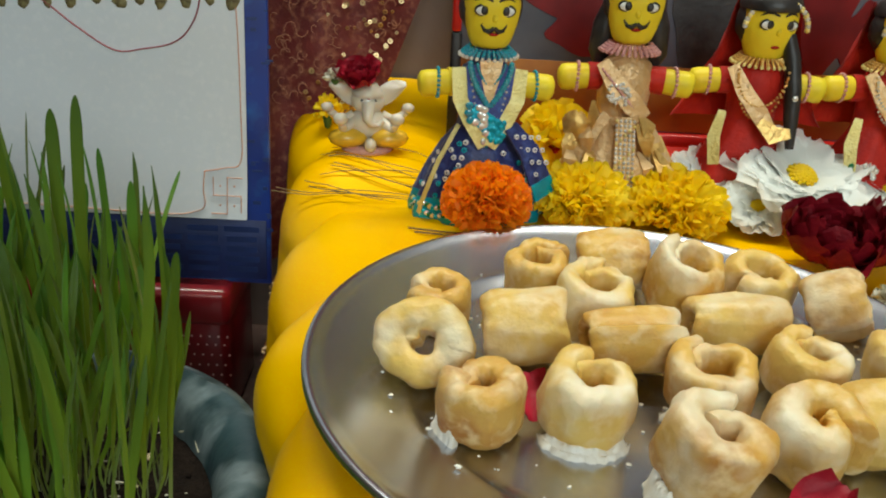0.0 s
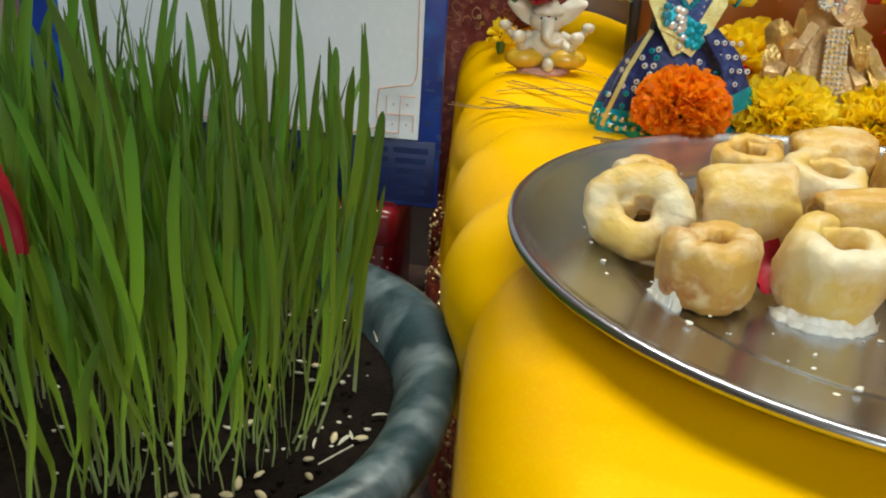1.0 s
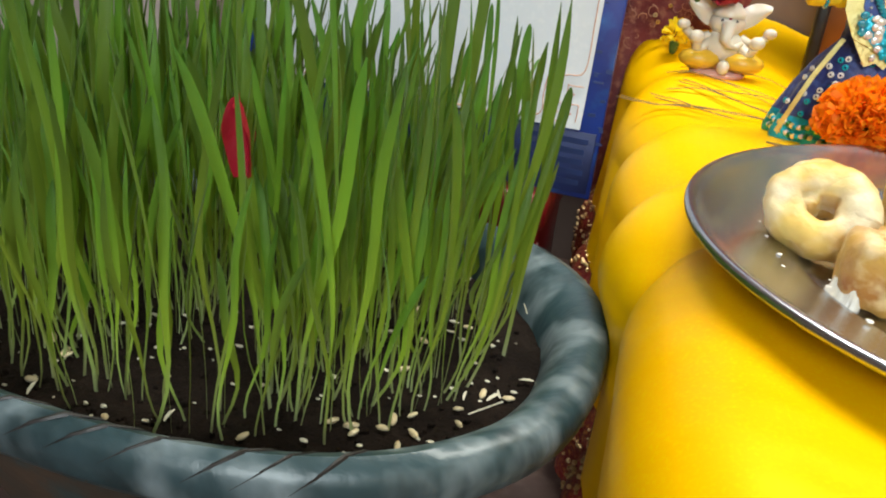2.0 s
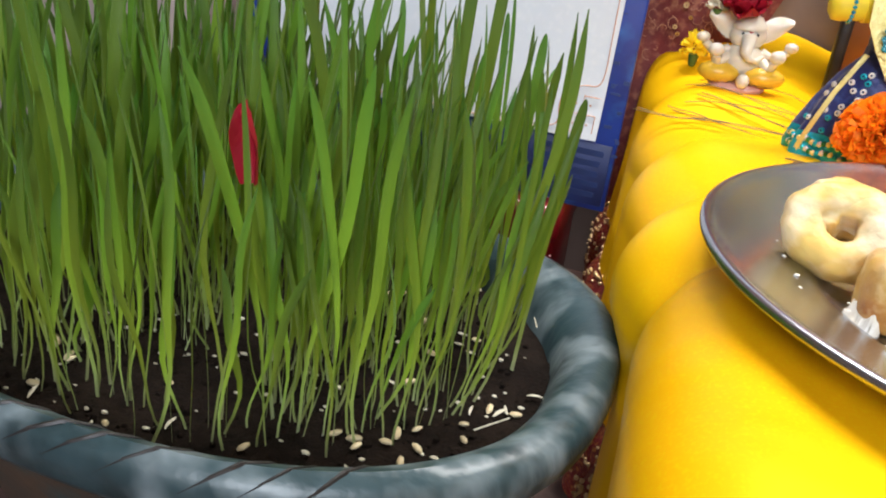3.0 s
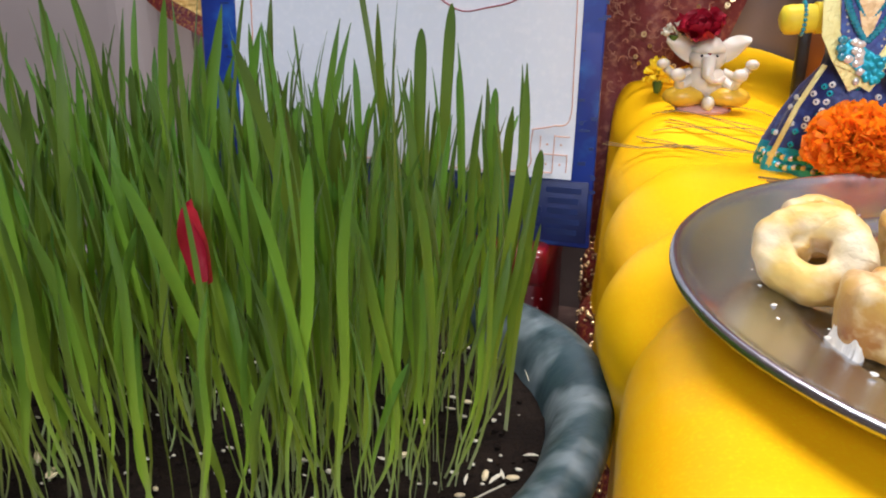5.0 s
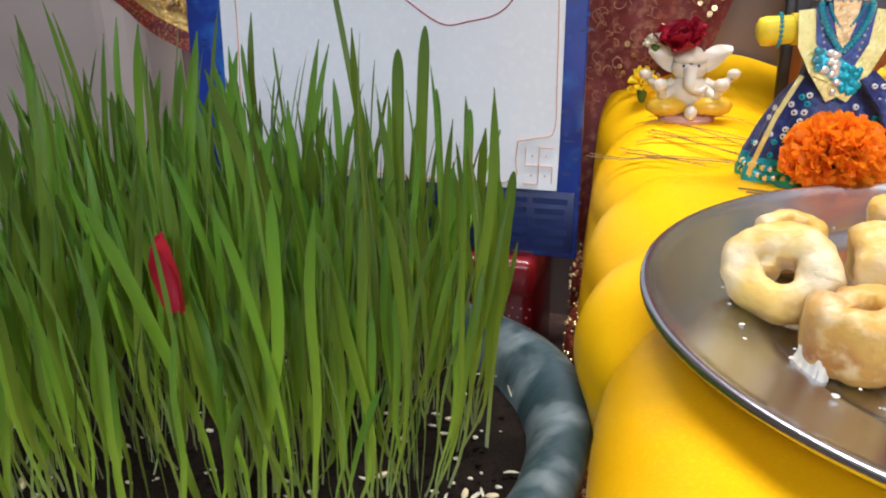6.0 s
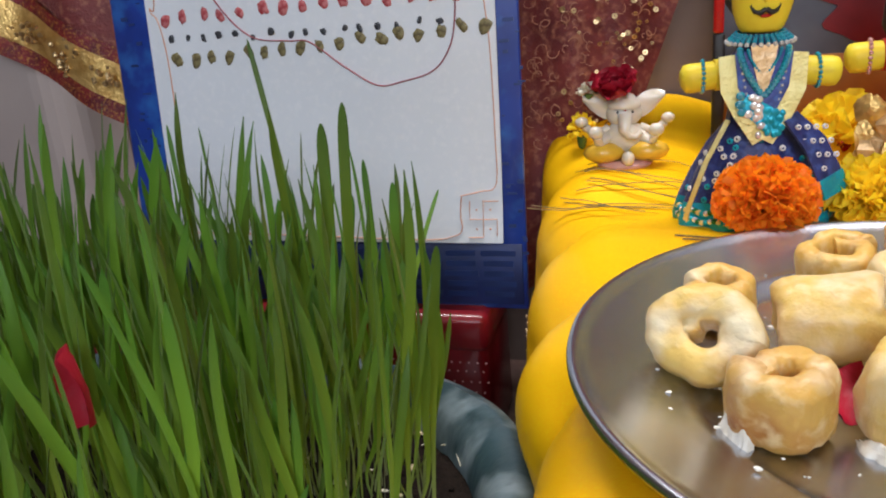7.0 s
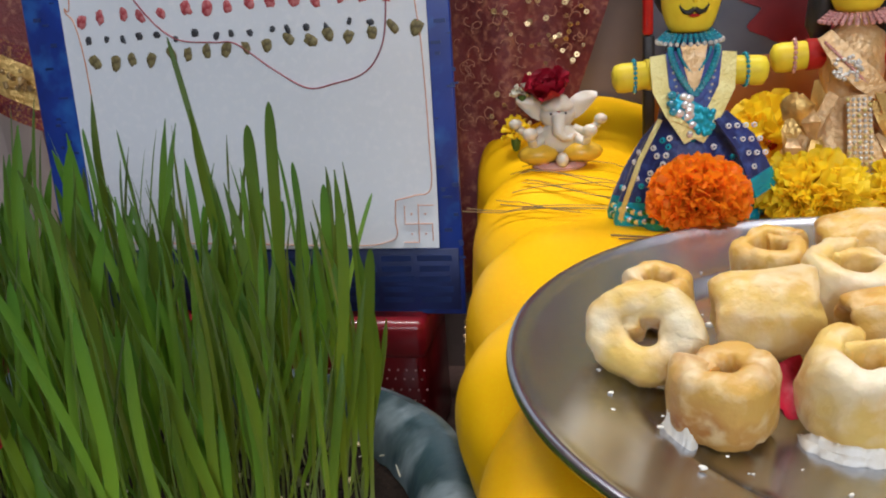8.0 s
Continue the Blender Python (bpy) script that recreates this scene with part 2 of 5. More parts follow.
def blade_material():
    """Green along the blade, pale at the foot, by the height up the blade."""
    mat = bpy.data.materials.new("wheat_blade")
    mat.use_nodes = True
    nodes, links = mat.node_tree.nodes, mat.node_tree.links
    bsdf = nodes["Principled BSDF"]
    bsdf.inputs["Roughness"].default_value = 0.42
    bsdf.inputs["Sheen Weight"].default_value = 0.1
    uv = nodes.new("ShaderNodeUVMap")
    split = nodes.new("ShaderNodeSeparateXYZ")
    links.new(uv.outputs[0], split.inputs[0])
    ramp = nodes.new("ShaderNodeValToRGB")
    stops = ramp.color_ramp.elements
    stops[0].position, stops[0].color = 0.0, (0.42, 0.44, 0.25, 1)
    stops[1].position, stops[1].color = 1.0, (0.072, 0.165, 0.018, 1)
    for at, colour in ((0.10, (0.34, 0.42, 0.11, 1)), (0.32, (0.27, 0.38, 0.028, 1)), (0.65, (0.150, 0.262, 0.018, 1))):
        stops.new(at).color = colour
    links.new(split.outputs["Y"], ramp.inputs[0])
    info, island = nodes.new("ShaderNodeObjectInfo"), nodes.new("ShaderNodeNewGeometry")
    both = nodes.new("ShaderNodeMath")
    links.new(info.outputs["Random"], both.inputs[0])
    links.new(island.outputs["Random Per Island"], both.inputs[1])
    wrap = nodes.new("ShaderNodeMath")
    wrap.operation = "FRACT"
    links.new(both.outputs[0], wrap.inputs[0])
    hsv = nodes.new("ShaderNodeHueSaturation")
    for socket, low, high in (("Value", 0.72, 1.35), ("Hue", 0.485, 0.515)):
        span = nodes.new("ShaderNodeMapRange")
        span.inputs["To Min"].default_value, span.inputs["To Max"].default_value = low, high
        links.new(wrap.outputs[0], span.inputs["Value"])
        links.new(span.outputs[0], hsv.inputs[socket])
    links.new(ramp.outputs[0], hsv.inputs["Color"])
    # fine veins along the blade
    vein = nodes.new("ShaderNodeTexWave")
    vein.inputs["Scale"].default_value = 3.0
    links.new(uv.outputs[0], vein.inputs["Vector"])
    bumpn = nodes.new("ShaderNodeBump")
    bumpn.inputs["Strength"].default_value, bumpn.inputs["Distance"].default_value = 0.3, 0.0005
    links.new(vein.outputs["Fac"], bumpn.inputs["Height"])
    links.new(bumpn.outputs[0], bsdf.inputs["Normal"])
    links.new(hsv.outputs[0], bsdf.inputs["Base Color"])
    through_leaf = nodes.new("ShaderNodeBsdfTranslucent")
    links.new(hsv.outputs[0], through_leaf.inputs["Color"])
    mix = nodes.new("ShaderNodeMixShader")
    mix.inputs[0].default_value = 0.3
    links.new(bsdf.outputs[0], mix.inputs[1])
    links.new(through_leaf.outputs[0], mix.inputs[2])
    links.new(mix.outputs[0], nodes["Material Output"].inputs["Surface"])
    return mat


M_BLADE = blade_material()


# ---- shapes ----
def nz(x, y=0.0, z=0.0):
    return noise.noise(Vector((x, y, z)))


def smooth_step(a, b, x):
    x = min(max((x - a) / (b - a), 0.0), 1.0)
    return x * x * (3 - 2 * x)


class Shape:
    """Vertices and faces of one mesh, with a material slot for each face."""

    def __init__(self):
        self.v, self.f, self.m = [], [], []

    def add(self, verts, faces, slot=0, m=None):
        at = len(self.v)
        self.v += [tuple(m @ Vector(p)) if m else tuple(p) for p in verts]
        self.f += [tuple(at + i for i in face) for face in faces]
        self.m += [slot] * len(faces)
        return self

    def grid(self, rows, slot=0, m=None, closed=False):
        n, verts, faces = len(rows[0]), [p for row in rows for p in row], []
        for a in range(len(rows) - 1):
            for b in range(n if closed else n - 1):
                c = (b + 1) % n
                faces.append((a * n + b, a * n + c, (a + 1) * n + c, (a + 1) * n + b))
        return self.add(verts, faces, slot, m)

    def lathe(self, profile, n=48, slot=0, m=None, wobble=None):
        rows = []
        for r, z in profile:
            row = []
            for k in range(n):
                a = math.tau * k / n
                rr = max(r, 1e-5) * (wobble(a, z) if wobble else 1.0)
                row.append((rr * math.cos(a), rr * math.sin(a), z))
            rows.append(row)
        return self.grid(rows, slot, m, True)

    def ball(self, centre, rx, ry=None, rz=None, slot=0, n=12, rough=0.0, m=None):
        ry, rz = ry or rx, rz or rx
        rows = []
        for a in range(n // 2 + 1):
            lat = math.pi * a / (n // 2)
            row = []
            for b in range(n):
                lon = math.tau * b / n
                d = Vector((math.sin(lat) * math.cos(lon), math.sin(lat) * math.sin(lon), math.cos(lat)))
                k = 1 + rough * nz(*(d * 2.3 + Vector(centre) * 40))
                row.append((centre[0] + rx * k * d.x, centre[1] + ry * k * d.y, centre[2] + rz * k * d.z))
            rows.append(row)
        return self.grid(rows[::-1], slot, m, True)

    def tube(self, points, radii, n=8, slot=0, m=None, flat=1.0):
        """A round bar along points; flat squeezes it."""
        pts = [Vector(p) for p in points]
        radii = radii if isinstance(radii, (list, tuple)) else [radii] * len(pts)
        side, rows = None, []
        for i, p in enumerate(pts):
            way = (pts[min(i + 1, len(pts) - 1)] - pts[max(i - 1, 0)]).normalized()
            if side is None:
                side = way.cross(Vector((0, 0, 1)) if abs(way.z) < 0.9 else Vector((1, 0, 0))).normalized()
            side = (side - way * side.dot(way)).normalized()
            up = way.cross(side)
            rows.append([tuple(p + radii[i] * (math.cos(math.tau * k / n) * side + flat * math.sin(math.tau * k / n) * up)) for k in range(n)])
        at = len(self.v)
        self.grid(rows, slot, m, True)
        self.f += [tuple(at + k for k in range(n))[::-1], tuple(at + (len(rows) - 1) * n + k for k in range(n))]
        self.m += [slot, slot]
        return self

    def block(self, sx, sy, sz, bevel=0.002, slot=0, m=None, segments=2):
        bm = bmesh.new()
        bmesh.ops.create_cube(bm, size=1)
        bmesh.ops.scale(bm, vec=(sx, sy, sz), verts=bm.verts)
        if bevel:
            bmesh.ops.bevel(bm, geom=bm.edges[:], offset=bevel, segments=segments, affect="EDGES", profile=0.5)
        bm.verts.index_update()
        self.add([tuple(v.co) for v in bm.verts], [tuple(v.index for v in f.verts) for f in bm.faces], slot, m)
        bm.free()
        return self

    def ribbon(self, points, widths, normal=(0, -1, 0), thick=0.0008, slot=0, m=None):
        """A thin band along points, flat to normal, with thickness."""
        pts, nrm = [Vector(p) for p in points], Vector(normal).normalized()
        widths = widths if isinstance(widths, (list, tuple)) else [widths] * len(pts)
        rows = []
        for i, p in enumerate(pts):
            way = (pts[min(i + 1, len(pts) - 1)] - pts[max(i - 1, 0)]).normalized()
            side = way.cross(nrm).normalized() * widths[i] / 2
            k = nrm * thick
            rows.append([tuple(p - side), tuple(p + side), tuple(p + side + k), tuple(p - side + k)])
        at = len(self.v)
        self.grid(rows, slot, m, True)
        last = at + (len(rows) - 1) * 4
        self.f += [(at + 3, at + 2, at + 1, at), (last, last + 1, last + 2, last + 3)]
        self.m += [slot, slot]
        return self

    def mesh(self, name, mats, smooth=True):
        me = bpy.data.meshes.new(name)
        me.from_pydata(self.v, [], self.f)
        mats = mats if isinstance(mats, (list, tuple)) else [mats]
        for mat in mats:
            me.materials.append(mat)
        me.polygons.foreach_set("material_index", self.m)
        me.polygons.foreach_set("use_smooth", [smooth] * len(self.f))
        me.update()
        bm = bmesh.new()
        bm.from_mesh(me)
        bmesh.ops.recalc_face_normals(bm, faces=bm.faces[:])
        if smooth:
            for e in bm.edges:
                e.smooth = len(e.link_faces) < 2 or e.calc_face_angle(0) < 0.9
        bm.to_mesh(me)
        bm.free()
        return me


def part(name, shape, mats, parent, label="", m=None, smooth=True):
    ob = new(name, shape if isinstance(shape, bpy.types.Mesh) else shape.mesh(name, mats, smooth))
    ob.parent = parent
    if m:
        ob.matrix_basis = m
    if label:
        ob["label"] = label
    return ob


def base(name, label, category, m=None, group="", kind=""):
    ob = tagged(new(name), label, category, group, kind)
    ob.empty_display_size = 0.02
    ob.matrix_basis = m or Matrix()
    return ob


def whole(name, shape, mats, label, category, m=None, group="", kind="", smooth=True):
    ob = tagged(new(name, shape.mesh(name, mats, smooth)), label, category, group, kind)
    ob.matrix_basis = m or Matrix()
    return ob


def structure(name, shape, mat, label, category, smooth=False):
    return whole(name, shape, mat, label, category, kind="structure", smooth=smooth)


# ---- the room ----
TOP = 0.207  # the platform's cloth


def edge_x(y):
    """Where the platform's cloth turns over its long edge."""
    return -0.043 - 0.108 * y + 0.009 * smooth_step(0.34, 0.24, y)


structure("floor", Shape().block(4.4, 4.0, 0.1, 0, m=pose(0, -1.0, -0.05)), M_FLOOR, "dark reddish brown polished floor", "floor")
structure("ceiling", Shape().block(4.4, 4.0, 0.1, 0, m=pose(0, -1.0, 2.75)), M_ROOM, "plain cream painted ceiling", "ceiling")
structure("wall_north", Shape().block(4.4, 0.1, 2.7, 0, m=pose(0, 0.77, 1.35)), M_WALL, "mauve brown painted wall behind the altar", "wall")
structure("wall_pier", Shape().block(1.6, 0.10, 2.7, 0.035, m=pose(-1.343, 0.69, 1.35), segments=6), M_PIER, "pale pinkish plastered pier of the wall", "wall")
structure("wall_west", Shape().block(0.1, 4.0, 2.7, 0, m=pose(-2.2, -1.0, 1.35)), M_WALL, "mauve brown painted side wall", "wall")
structure("wall_east", Shape().block(0.1, 4.0, 2.7, 0, m=pose(2.2, -1.0, 1.35)), M_ROOM, "plain cream side wall", "wall")
south = Shape()
south.block(1.75, 0.1, 2.7, 0, m=pose(-1.275, -2.4, 1.35)).block(1.15, 0.1, 2.7, 0, m=pose(1.575, -2.4, 1.35))
south.block(1.4, 0.1, 0.85, 0, m=pose(0.3, -2.4, 0.425)).block(1.4, 0.1, 0.65, 0, m=pose(0.3, -2.4, 2.375))
structure("wall_south", south, M_ROOM, "plain cream wall with a window opening", "wall")
tube = base("tube_light", "white tube light on the wall above the altar", "lamp", pose(0.05, 0.68, 1.46))
part("housing", Shape().block(1.2, 0.05, 0.06, 0.006, m=pose(0, 0.012, 0.04)), M_WHITE, tube)

# ---- the low platform and its cloth ----
stool = base("low_platform", "low wooden stool under the yellow cloth", "stool", pose(0, 0, 0))
part("stool_top", Shape().block(0.55, 0.70, 0.03, 0.004, m=pose(0.255, 0.31, 0.160, 0, 0, 6)), M_WOOD, stool)
leg_shape = Shape().lathe([(0.001, 0), (0.018, 0), (0.02, 0.05), (0.016, 0.1), (0.022, 0.146), (0.001, 0.146)], 16).mesh("leg", M_WOOD)
for lx, ly in ((0.02, 0.02), (0.48, 0.06), (-0.02, 0.58), (0.44, 0.62)):
    part("leg", leg_shape, None, stool, m=pose(lx, ly, 0))


VALLEYS = (-0.16, 0.085, 0.298, 0.378, 0.487, 0.592, 0.70, 0.80)  # where the creases between the cloth's swelling folds cross its edge
ROUND = 0.040


def lobe(q):
    """Plump folds, fuller on their far side, with narrow creases between them."""
    for a, b in zip(VALLEYS, VALLEYS[1:]):
        if a <= q < b:
            u = (q - a) / (b - a)
            return math.sin(math.pi * u ** 1.35) ** (0.62 if b < 0.3 else 0.95)
    return 0.0


def swell(y, away, s=0.0):
    """How far the cloth stands proud: away metres in from its edge, s metres down its side."""
    q = y - 0.45 * max(away, 0) + 0.9 * min(s, 0.035) + 0.006 * nz(y * 13, away * 30 + s * 18, 3.1)
    fade = math.exp(-max(away - 0.012, 0) / 0.036)
    fine = 0.0011 * nz(y * 34 + away * 20, away * 14 - s * 9, 5.5) + 0.0004 * nz(y * 90, away * 50, 2.2)
    return (0.0120 - 0.0025 * smooth_step(0.31, 0.26, y)) * (lobe(q) - 0.66) * fade + fine * (0.35 + 0.65 * fade)


def side_x(y, s):
    """Where the cloth hangs, s metres below its rounded edge."""
    far = smooth_step(0.30, 0.62, y)
    pot_push = 0.011 * smooth_step(0.0, 0.03, s) * math.exp(-((y - 0.330) / 0.05) ** 2)
    return edge_x(y) - swell(y, 0.0, s) - (0.010 + 0.10 * far) * s + pot_push


def cloth_top(x, y):
    """The lie of the cloth on the platform: folds by the edge, a mound under the figurine, and a rise by the wall."""
    away = max(x - edge_x(y), 0.003)
    z = TOP + swell(y, away) + 0.0008 * nz(x * 20, y * 16)
    if away < ROUND:
        z -= ROUND - math.sqrt(ROUND ** 2 - (ROUND - away) ** 2)
    z += 0.0135 * smooth_step(0.530, 0.580, y) * smooth_step(0.035, -0.025, x)
    return z + 0.030 * smooth_step(0.61, 0.70, y) ** 1.3


def hang(y):
    """How far the yellow cloth falls below its rounded edge before the hem."""
    return 0.098 - 0.034 * smooth_step(0.28, 0.55, y) + 0.004 * nz(y * 11, 6.6)


def draped(y0, y1, steps, top_from=0.55):
    rows = []
    for a in range(steps + 1):
        y = y0 + (y1 - y0) * a / steps
        row, e = [], edge_x(y)
        for b in range(60):
            x = top_from + (e + ROUND - top_from) * (b / 60) ** 0.7
            row.append((x, y, cloth_top(x, y)))
        mound = cloth_top(e + ROUND, y) - TOP - swell(y, ROUND)
        for b in range(21):
            an = math.pi / 2 * b / 20
            k = ROUND + swell(y, ROUND * (1 - math.sin(an)))
            row.append((e + ROUND - k * math.sin(an), y, TOP - ROUND + k * math.cos(an) + mound))
        for b in range(1, 30):
            s = hang(y) * b / 29
            row.append((side_x(y, s), y, TOP - ROUND - s + mound * (1 - b / 29)))
        rows.append(row)
    return Shape().grid(rows)


def hem_at(y, t):
    """The hem's place at y, t from its upper edge to its lower one."""
    s = hang(y) - 0.006 + 0.060 * t
    return (side_x(y, min(s, hang(y))) + 0.002 - 0.010 * smooth_step(0.0, 0.35, t) - 0.003 * math.sin(y * 190) * t, y, max(TOP - ROUND - s, 0.002))


cloth = base("altar_cloth", "bright yellow satin cloth with a red hem over the stool", "cloth")
drape = part("drape", draped(-0.12, 0.715, 420), M_YELLOW, cloth)
under = Shape().grid([[hem_at(-0.12 + 0.835 * a / 260, b / 12) for b in range(13)] for a in range(261)])
hem = part("hem", under, M_TRIM, cloth, "dark red hem with gold beads")
beads = Shape()
rng = random.Random(4)
for k in range(620):
    y = rng.uniform(-0.1, 0.70)
    x, y, z = hem_at(y, rng.choice((0.10, 0.22, 0.42, 0.70)) + rng.uniform(-0.04, 0.04))
    beads.ball((x - 0.0012, y, z), 0.0011 * rng.uniform(0.7, 1.5), slot=0, n=6)
tagged(part("hem_bead", beads, M_SEQUIN, hem, "tiny gold beads"), kind="stuff")

# ---- behind: hanging cloths, calendar board, red box ----
def hanging(x0, x1, lower, upper, y, seed, steps=60, waves=5.0, lean=0.0):
    """A hanging cloth between x0 and x1; lower and upper give its edges' heights at each x."""
    rows = []
    for a in range(steps + 1):
        x = x0 + (x1 - x0) * a / steps
        row = []
        for b in range(25):
            z = lower(x) + (upper(x) - lower(x)) * b / 24
            wave = 0.006 * math.sin(waves * math.tau * (x - x0) / 0.4 + 1.5 * nz(x * 9, z * 4, seed)) + 0.006 * nz(x * 14, z * 10, seed)
            row.append((x, y + wave + lean * z, z))
        rows.append(row)
    front = Shape().grid(rows)
    return front.grid([[(p[0], p[1] + 0.0015, p[2]) for p in row] for row in rows])


def sequins(shape, spots, y, seed, slot=0, big=0.0032):
    r2 = random.Random(seed)
    for x, z in spots:
        r = big * r2.uniform(0.6, 1.1)
        wave = 0.012
        shape.lathe([(0.0006, 0.0009), (r * 0.9, 0.0009), (r, 0.0), (r * 0.9, -0.0004)], 10, slot, pose(x, y - wave, z, 90 + r2.uniform(-25, 25), r2.uniform(-25, 25), 0))


def sash_low(x):
    return 0.246 - (x + 0.445) * 0.62


veil_left = base("hanging_cloth", "maroon brocade cloth with a gold border hanging on the wall", "cloth", group="wall cloths")
part("fabric", hanging(-0.80, -0.30, lambda x: sash_low(x) + 0.01, lambda x: 0.85, 0.628, 1.0), M_MAROON, veil_left)
for name, lo, hi, mat, label in (("lower_piping", -0.004, 0.014, M_TRIM, "dark red piping"), ("gold_border", 0.014, 0.050, M_GOLD, "gold embroidered border"), ("upper_piping", 0.050, 0.064, M_TRIM, "dark red piping")):
    band = part(name, hanging(-0.80, -0.30, lambda x, lo=lo: sash_low(x) + lo, lambda x, hi=hi: sash_low(x) + hi, 0.620, 1.0), mat, veil_left, label)
    gold_band = band if name == "gold_border" else (gold_band if name == "upper_piping" else None)
rng = random.Random(9)
knots = Shape()
for k in range(150):
    x = -0.80 + 0.5 * k / 150
    cx = round(x / 0.034) * 0.034
    for j in range(2):
        px, pz = cx + rng.gauss(0, 0.0085), sash_low(cx) + 0.032 + rng.gauss(0, 0.007)
        knots.ball((px, 0.613 + rng.uniform(-0.003, 0.004), pz), 0.0021 * rng.uniform(0.7, 1.5), slot=0, n=6, rough=0.3)
tagged(part("embroidery", knots, M_SEQUIN, gold_band, "clusters of gold bead embroidery"), kind="stuff")
spots = Shape()
sequins(spots, [(rng.uniform(-0.62, -0.40), rng.uniform(0.36, 0.5)) for k in range(24)], 0.627, 3)
tagged(part("sequin", spots, M_SEQUIN, veil_left, "round gold sequins"), kind="stuff")

veil_right = base("hanging_cloth", "maroon brocade cloth with sequins hanging behind the figurine", "cloth", group="wall cloths")


def veil_edge(z):
    return -0.040 + (z - 0.256) * 0.36


rows = []
for a in range(61):
    z = 0.10 + 0.75 * a / 60
    row = []
    for b in range(41):
        x = -0.30 + (veil_edge(z) + 0.30) * b / 40
        row.append((x, 0.662 + 0.007 * math.sin(math.tau * x / 0.07 + 2 * nz(x * 9, z * 4, 5)) + 0.006 * nz(x * 14, z * 10, 6), z))
    rows.append(row)
part("fabric", Shape().grid(rows).grid([[(p[0], p[1] + 0.0015, p[2]) for p in row] for row in rows]), M_MAROON, veil_right)
spots = Shape()
rng = random.Random(12)
line = []
for k in range(70):
    z = 0.235 + 0.28 * k / 70
    for off in (0.012, 0.020, 0.030):
        if rng.random() < 0.6:
            line.append((veil_edge(z) - off + rng.gauss(0, 0.0018), z + rng.gauss(0, 0.002)))
line += [(rng.uniform(-0.11, -0.05), rng.uniform(0.24, 0.45)) for k in range(46)]
sequins(spots, line, 0.661, 5, big=0.0021)
tagged(part("sequin", spots, M_SEQUIN, veil_right, "round gold sequins"), kind="stuff")
scroll = Shape()
for k in range(200):
    z = rng.uniform(0.225, 0.46)
    x = rng.uniform(-0.125, veil_edge(z) - 0.012)
    a0, r = rng.uniform(0, 6.28), rng.uniform(0.0015, 0.006)
    pts = [(x + r * (0.3 + j / 9) * math.cos(a0 + j * 0.45), 0.650 + 0.001 * nz(j, k), z + r * (0.3 + j / 9) * math.sin(a0 + j * 0.45)) for j in range(9)]
    scroll.tube(pts, 0.00035, 5)
tagged(part("embroidery", scroll, M_EMBROIDERY, veil_right, "fine pale gold scroll embroidery"), kind="stuff")

# the calendar board: lies in its own plane, leaning back a little
BOARD = pose(-0.134, 0.574, 0.171, -5.0, 0, 0)
board = base("calendar_board", "blue printed calendar board with a white sheet, leaning on the wall", "calendar", BOARD)
backing = part("backing", Shape().block(0.322, 0.004, 0.55, 0.0012, m=pose(-0.146, 0.006, 0.222)), M_BLUE, board)
panel = part("date_panel", Shape().block(0.316, 0.0012, 0.046, 0.0004, m=pose(-0.146, 0.0032, -0.026)), M_BLUE_DARK, board, "dark blue panel of dates")
cells = Shape()
for r in range(5):
    for c in range(11):
        x0 = 0.006 - c * 0.0285
        z0 = -0.010 - r * 0.0078
        if (c * 7 + r * 5) % 11 == 3:
            continue
        w = 0.0225 if (c + r) % 3 else 0.026
        cells.block(w, 0.0006, 0.0042, 0, m=pose(x0 - 0.012, 0.0022, z0))
tagged(part("date_cell", cells, M_BLUE_LINE, panel, "small blue date cells"), kind="stuff")
rng = random.Random(21)
marks = Shape()
for k in range(60):
    z = rng.uniform(-0.02, 0.25)
    side = rng.choice((0.008, -0.288))
    marks.block(rng.uniform(0.002, 0.008), 0.0005, rng.uniform(0.0006, 0.003), 0, m=pose(side + rng.uniform(-0.008, 0.008), 0.0036, z))
tagged(part("printed_mark", marks, M_BLUE_LINE, backing, "light blue printed marks"), kind="stuff")
# the sheet curls forward a little at its foot
rows = []
for a in range(31):
    z = 0.46 * a / 30
    row = []
    for b in range(33):
        x = -0.272 * b / 32
        row.append((x, -0.001 - 0.006 * math.exp(-z / 0.03) * (0.6 + 0.4 * math.cos(x * 12)), z))
    rows.append(row)
sheet = part("paper_sheet", Shape().grid(rows).grid([[(p[0], p[1] + 0.0012, p[2]) for p in row] for row in rows]), M_PAPER, board, "white paper sheet with prints")


def paper_y(x, z):
    return -0.0014 - 0.006 * math.exp(-z / 0.03) * (0.6 + 0.4 * math.cos(x * 12))


def line_on_paper(shape, pts, r):
    shape.tube([(x, paper_y(x, z), z) for x, z in pts], r, 6, flat=0.6)


def curve(points, n=8):
    """A smooth line through points in a plane."""
    out = []
    for i in range(len(points) - 1):
        p0, p1, p2, p3 = (points[min(max(i + d, 0), len(points) - 1)] for d in (-1, 0, 1, 2))
        for k in range(n):
            t = k / n
            out.append(tuple(0.5 * (2 * b + (c - a) * t + (2 * a - 5 * b + 4 * c - d) * t * t + (3 * b - a - 3 * c + d) * t ** 3) for a, b, c, d in zip(p0, p1, p2, p3)))
    return out + [points[-1]]


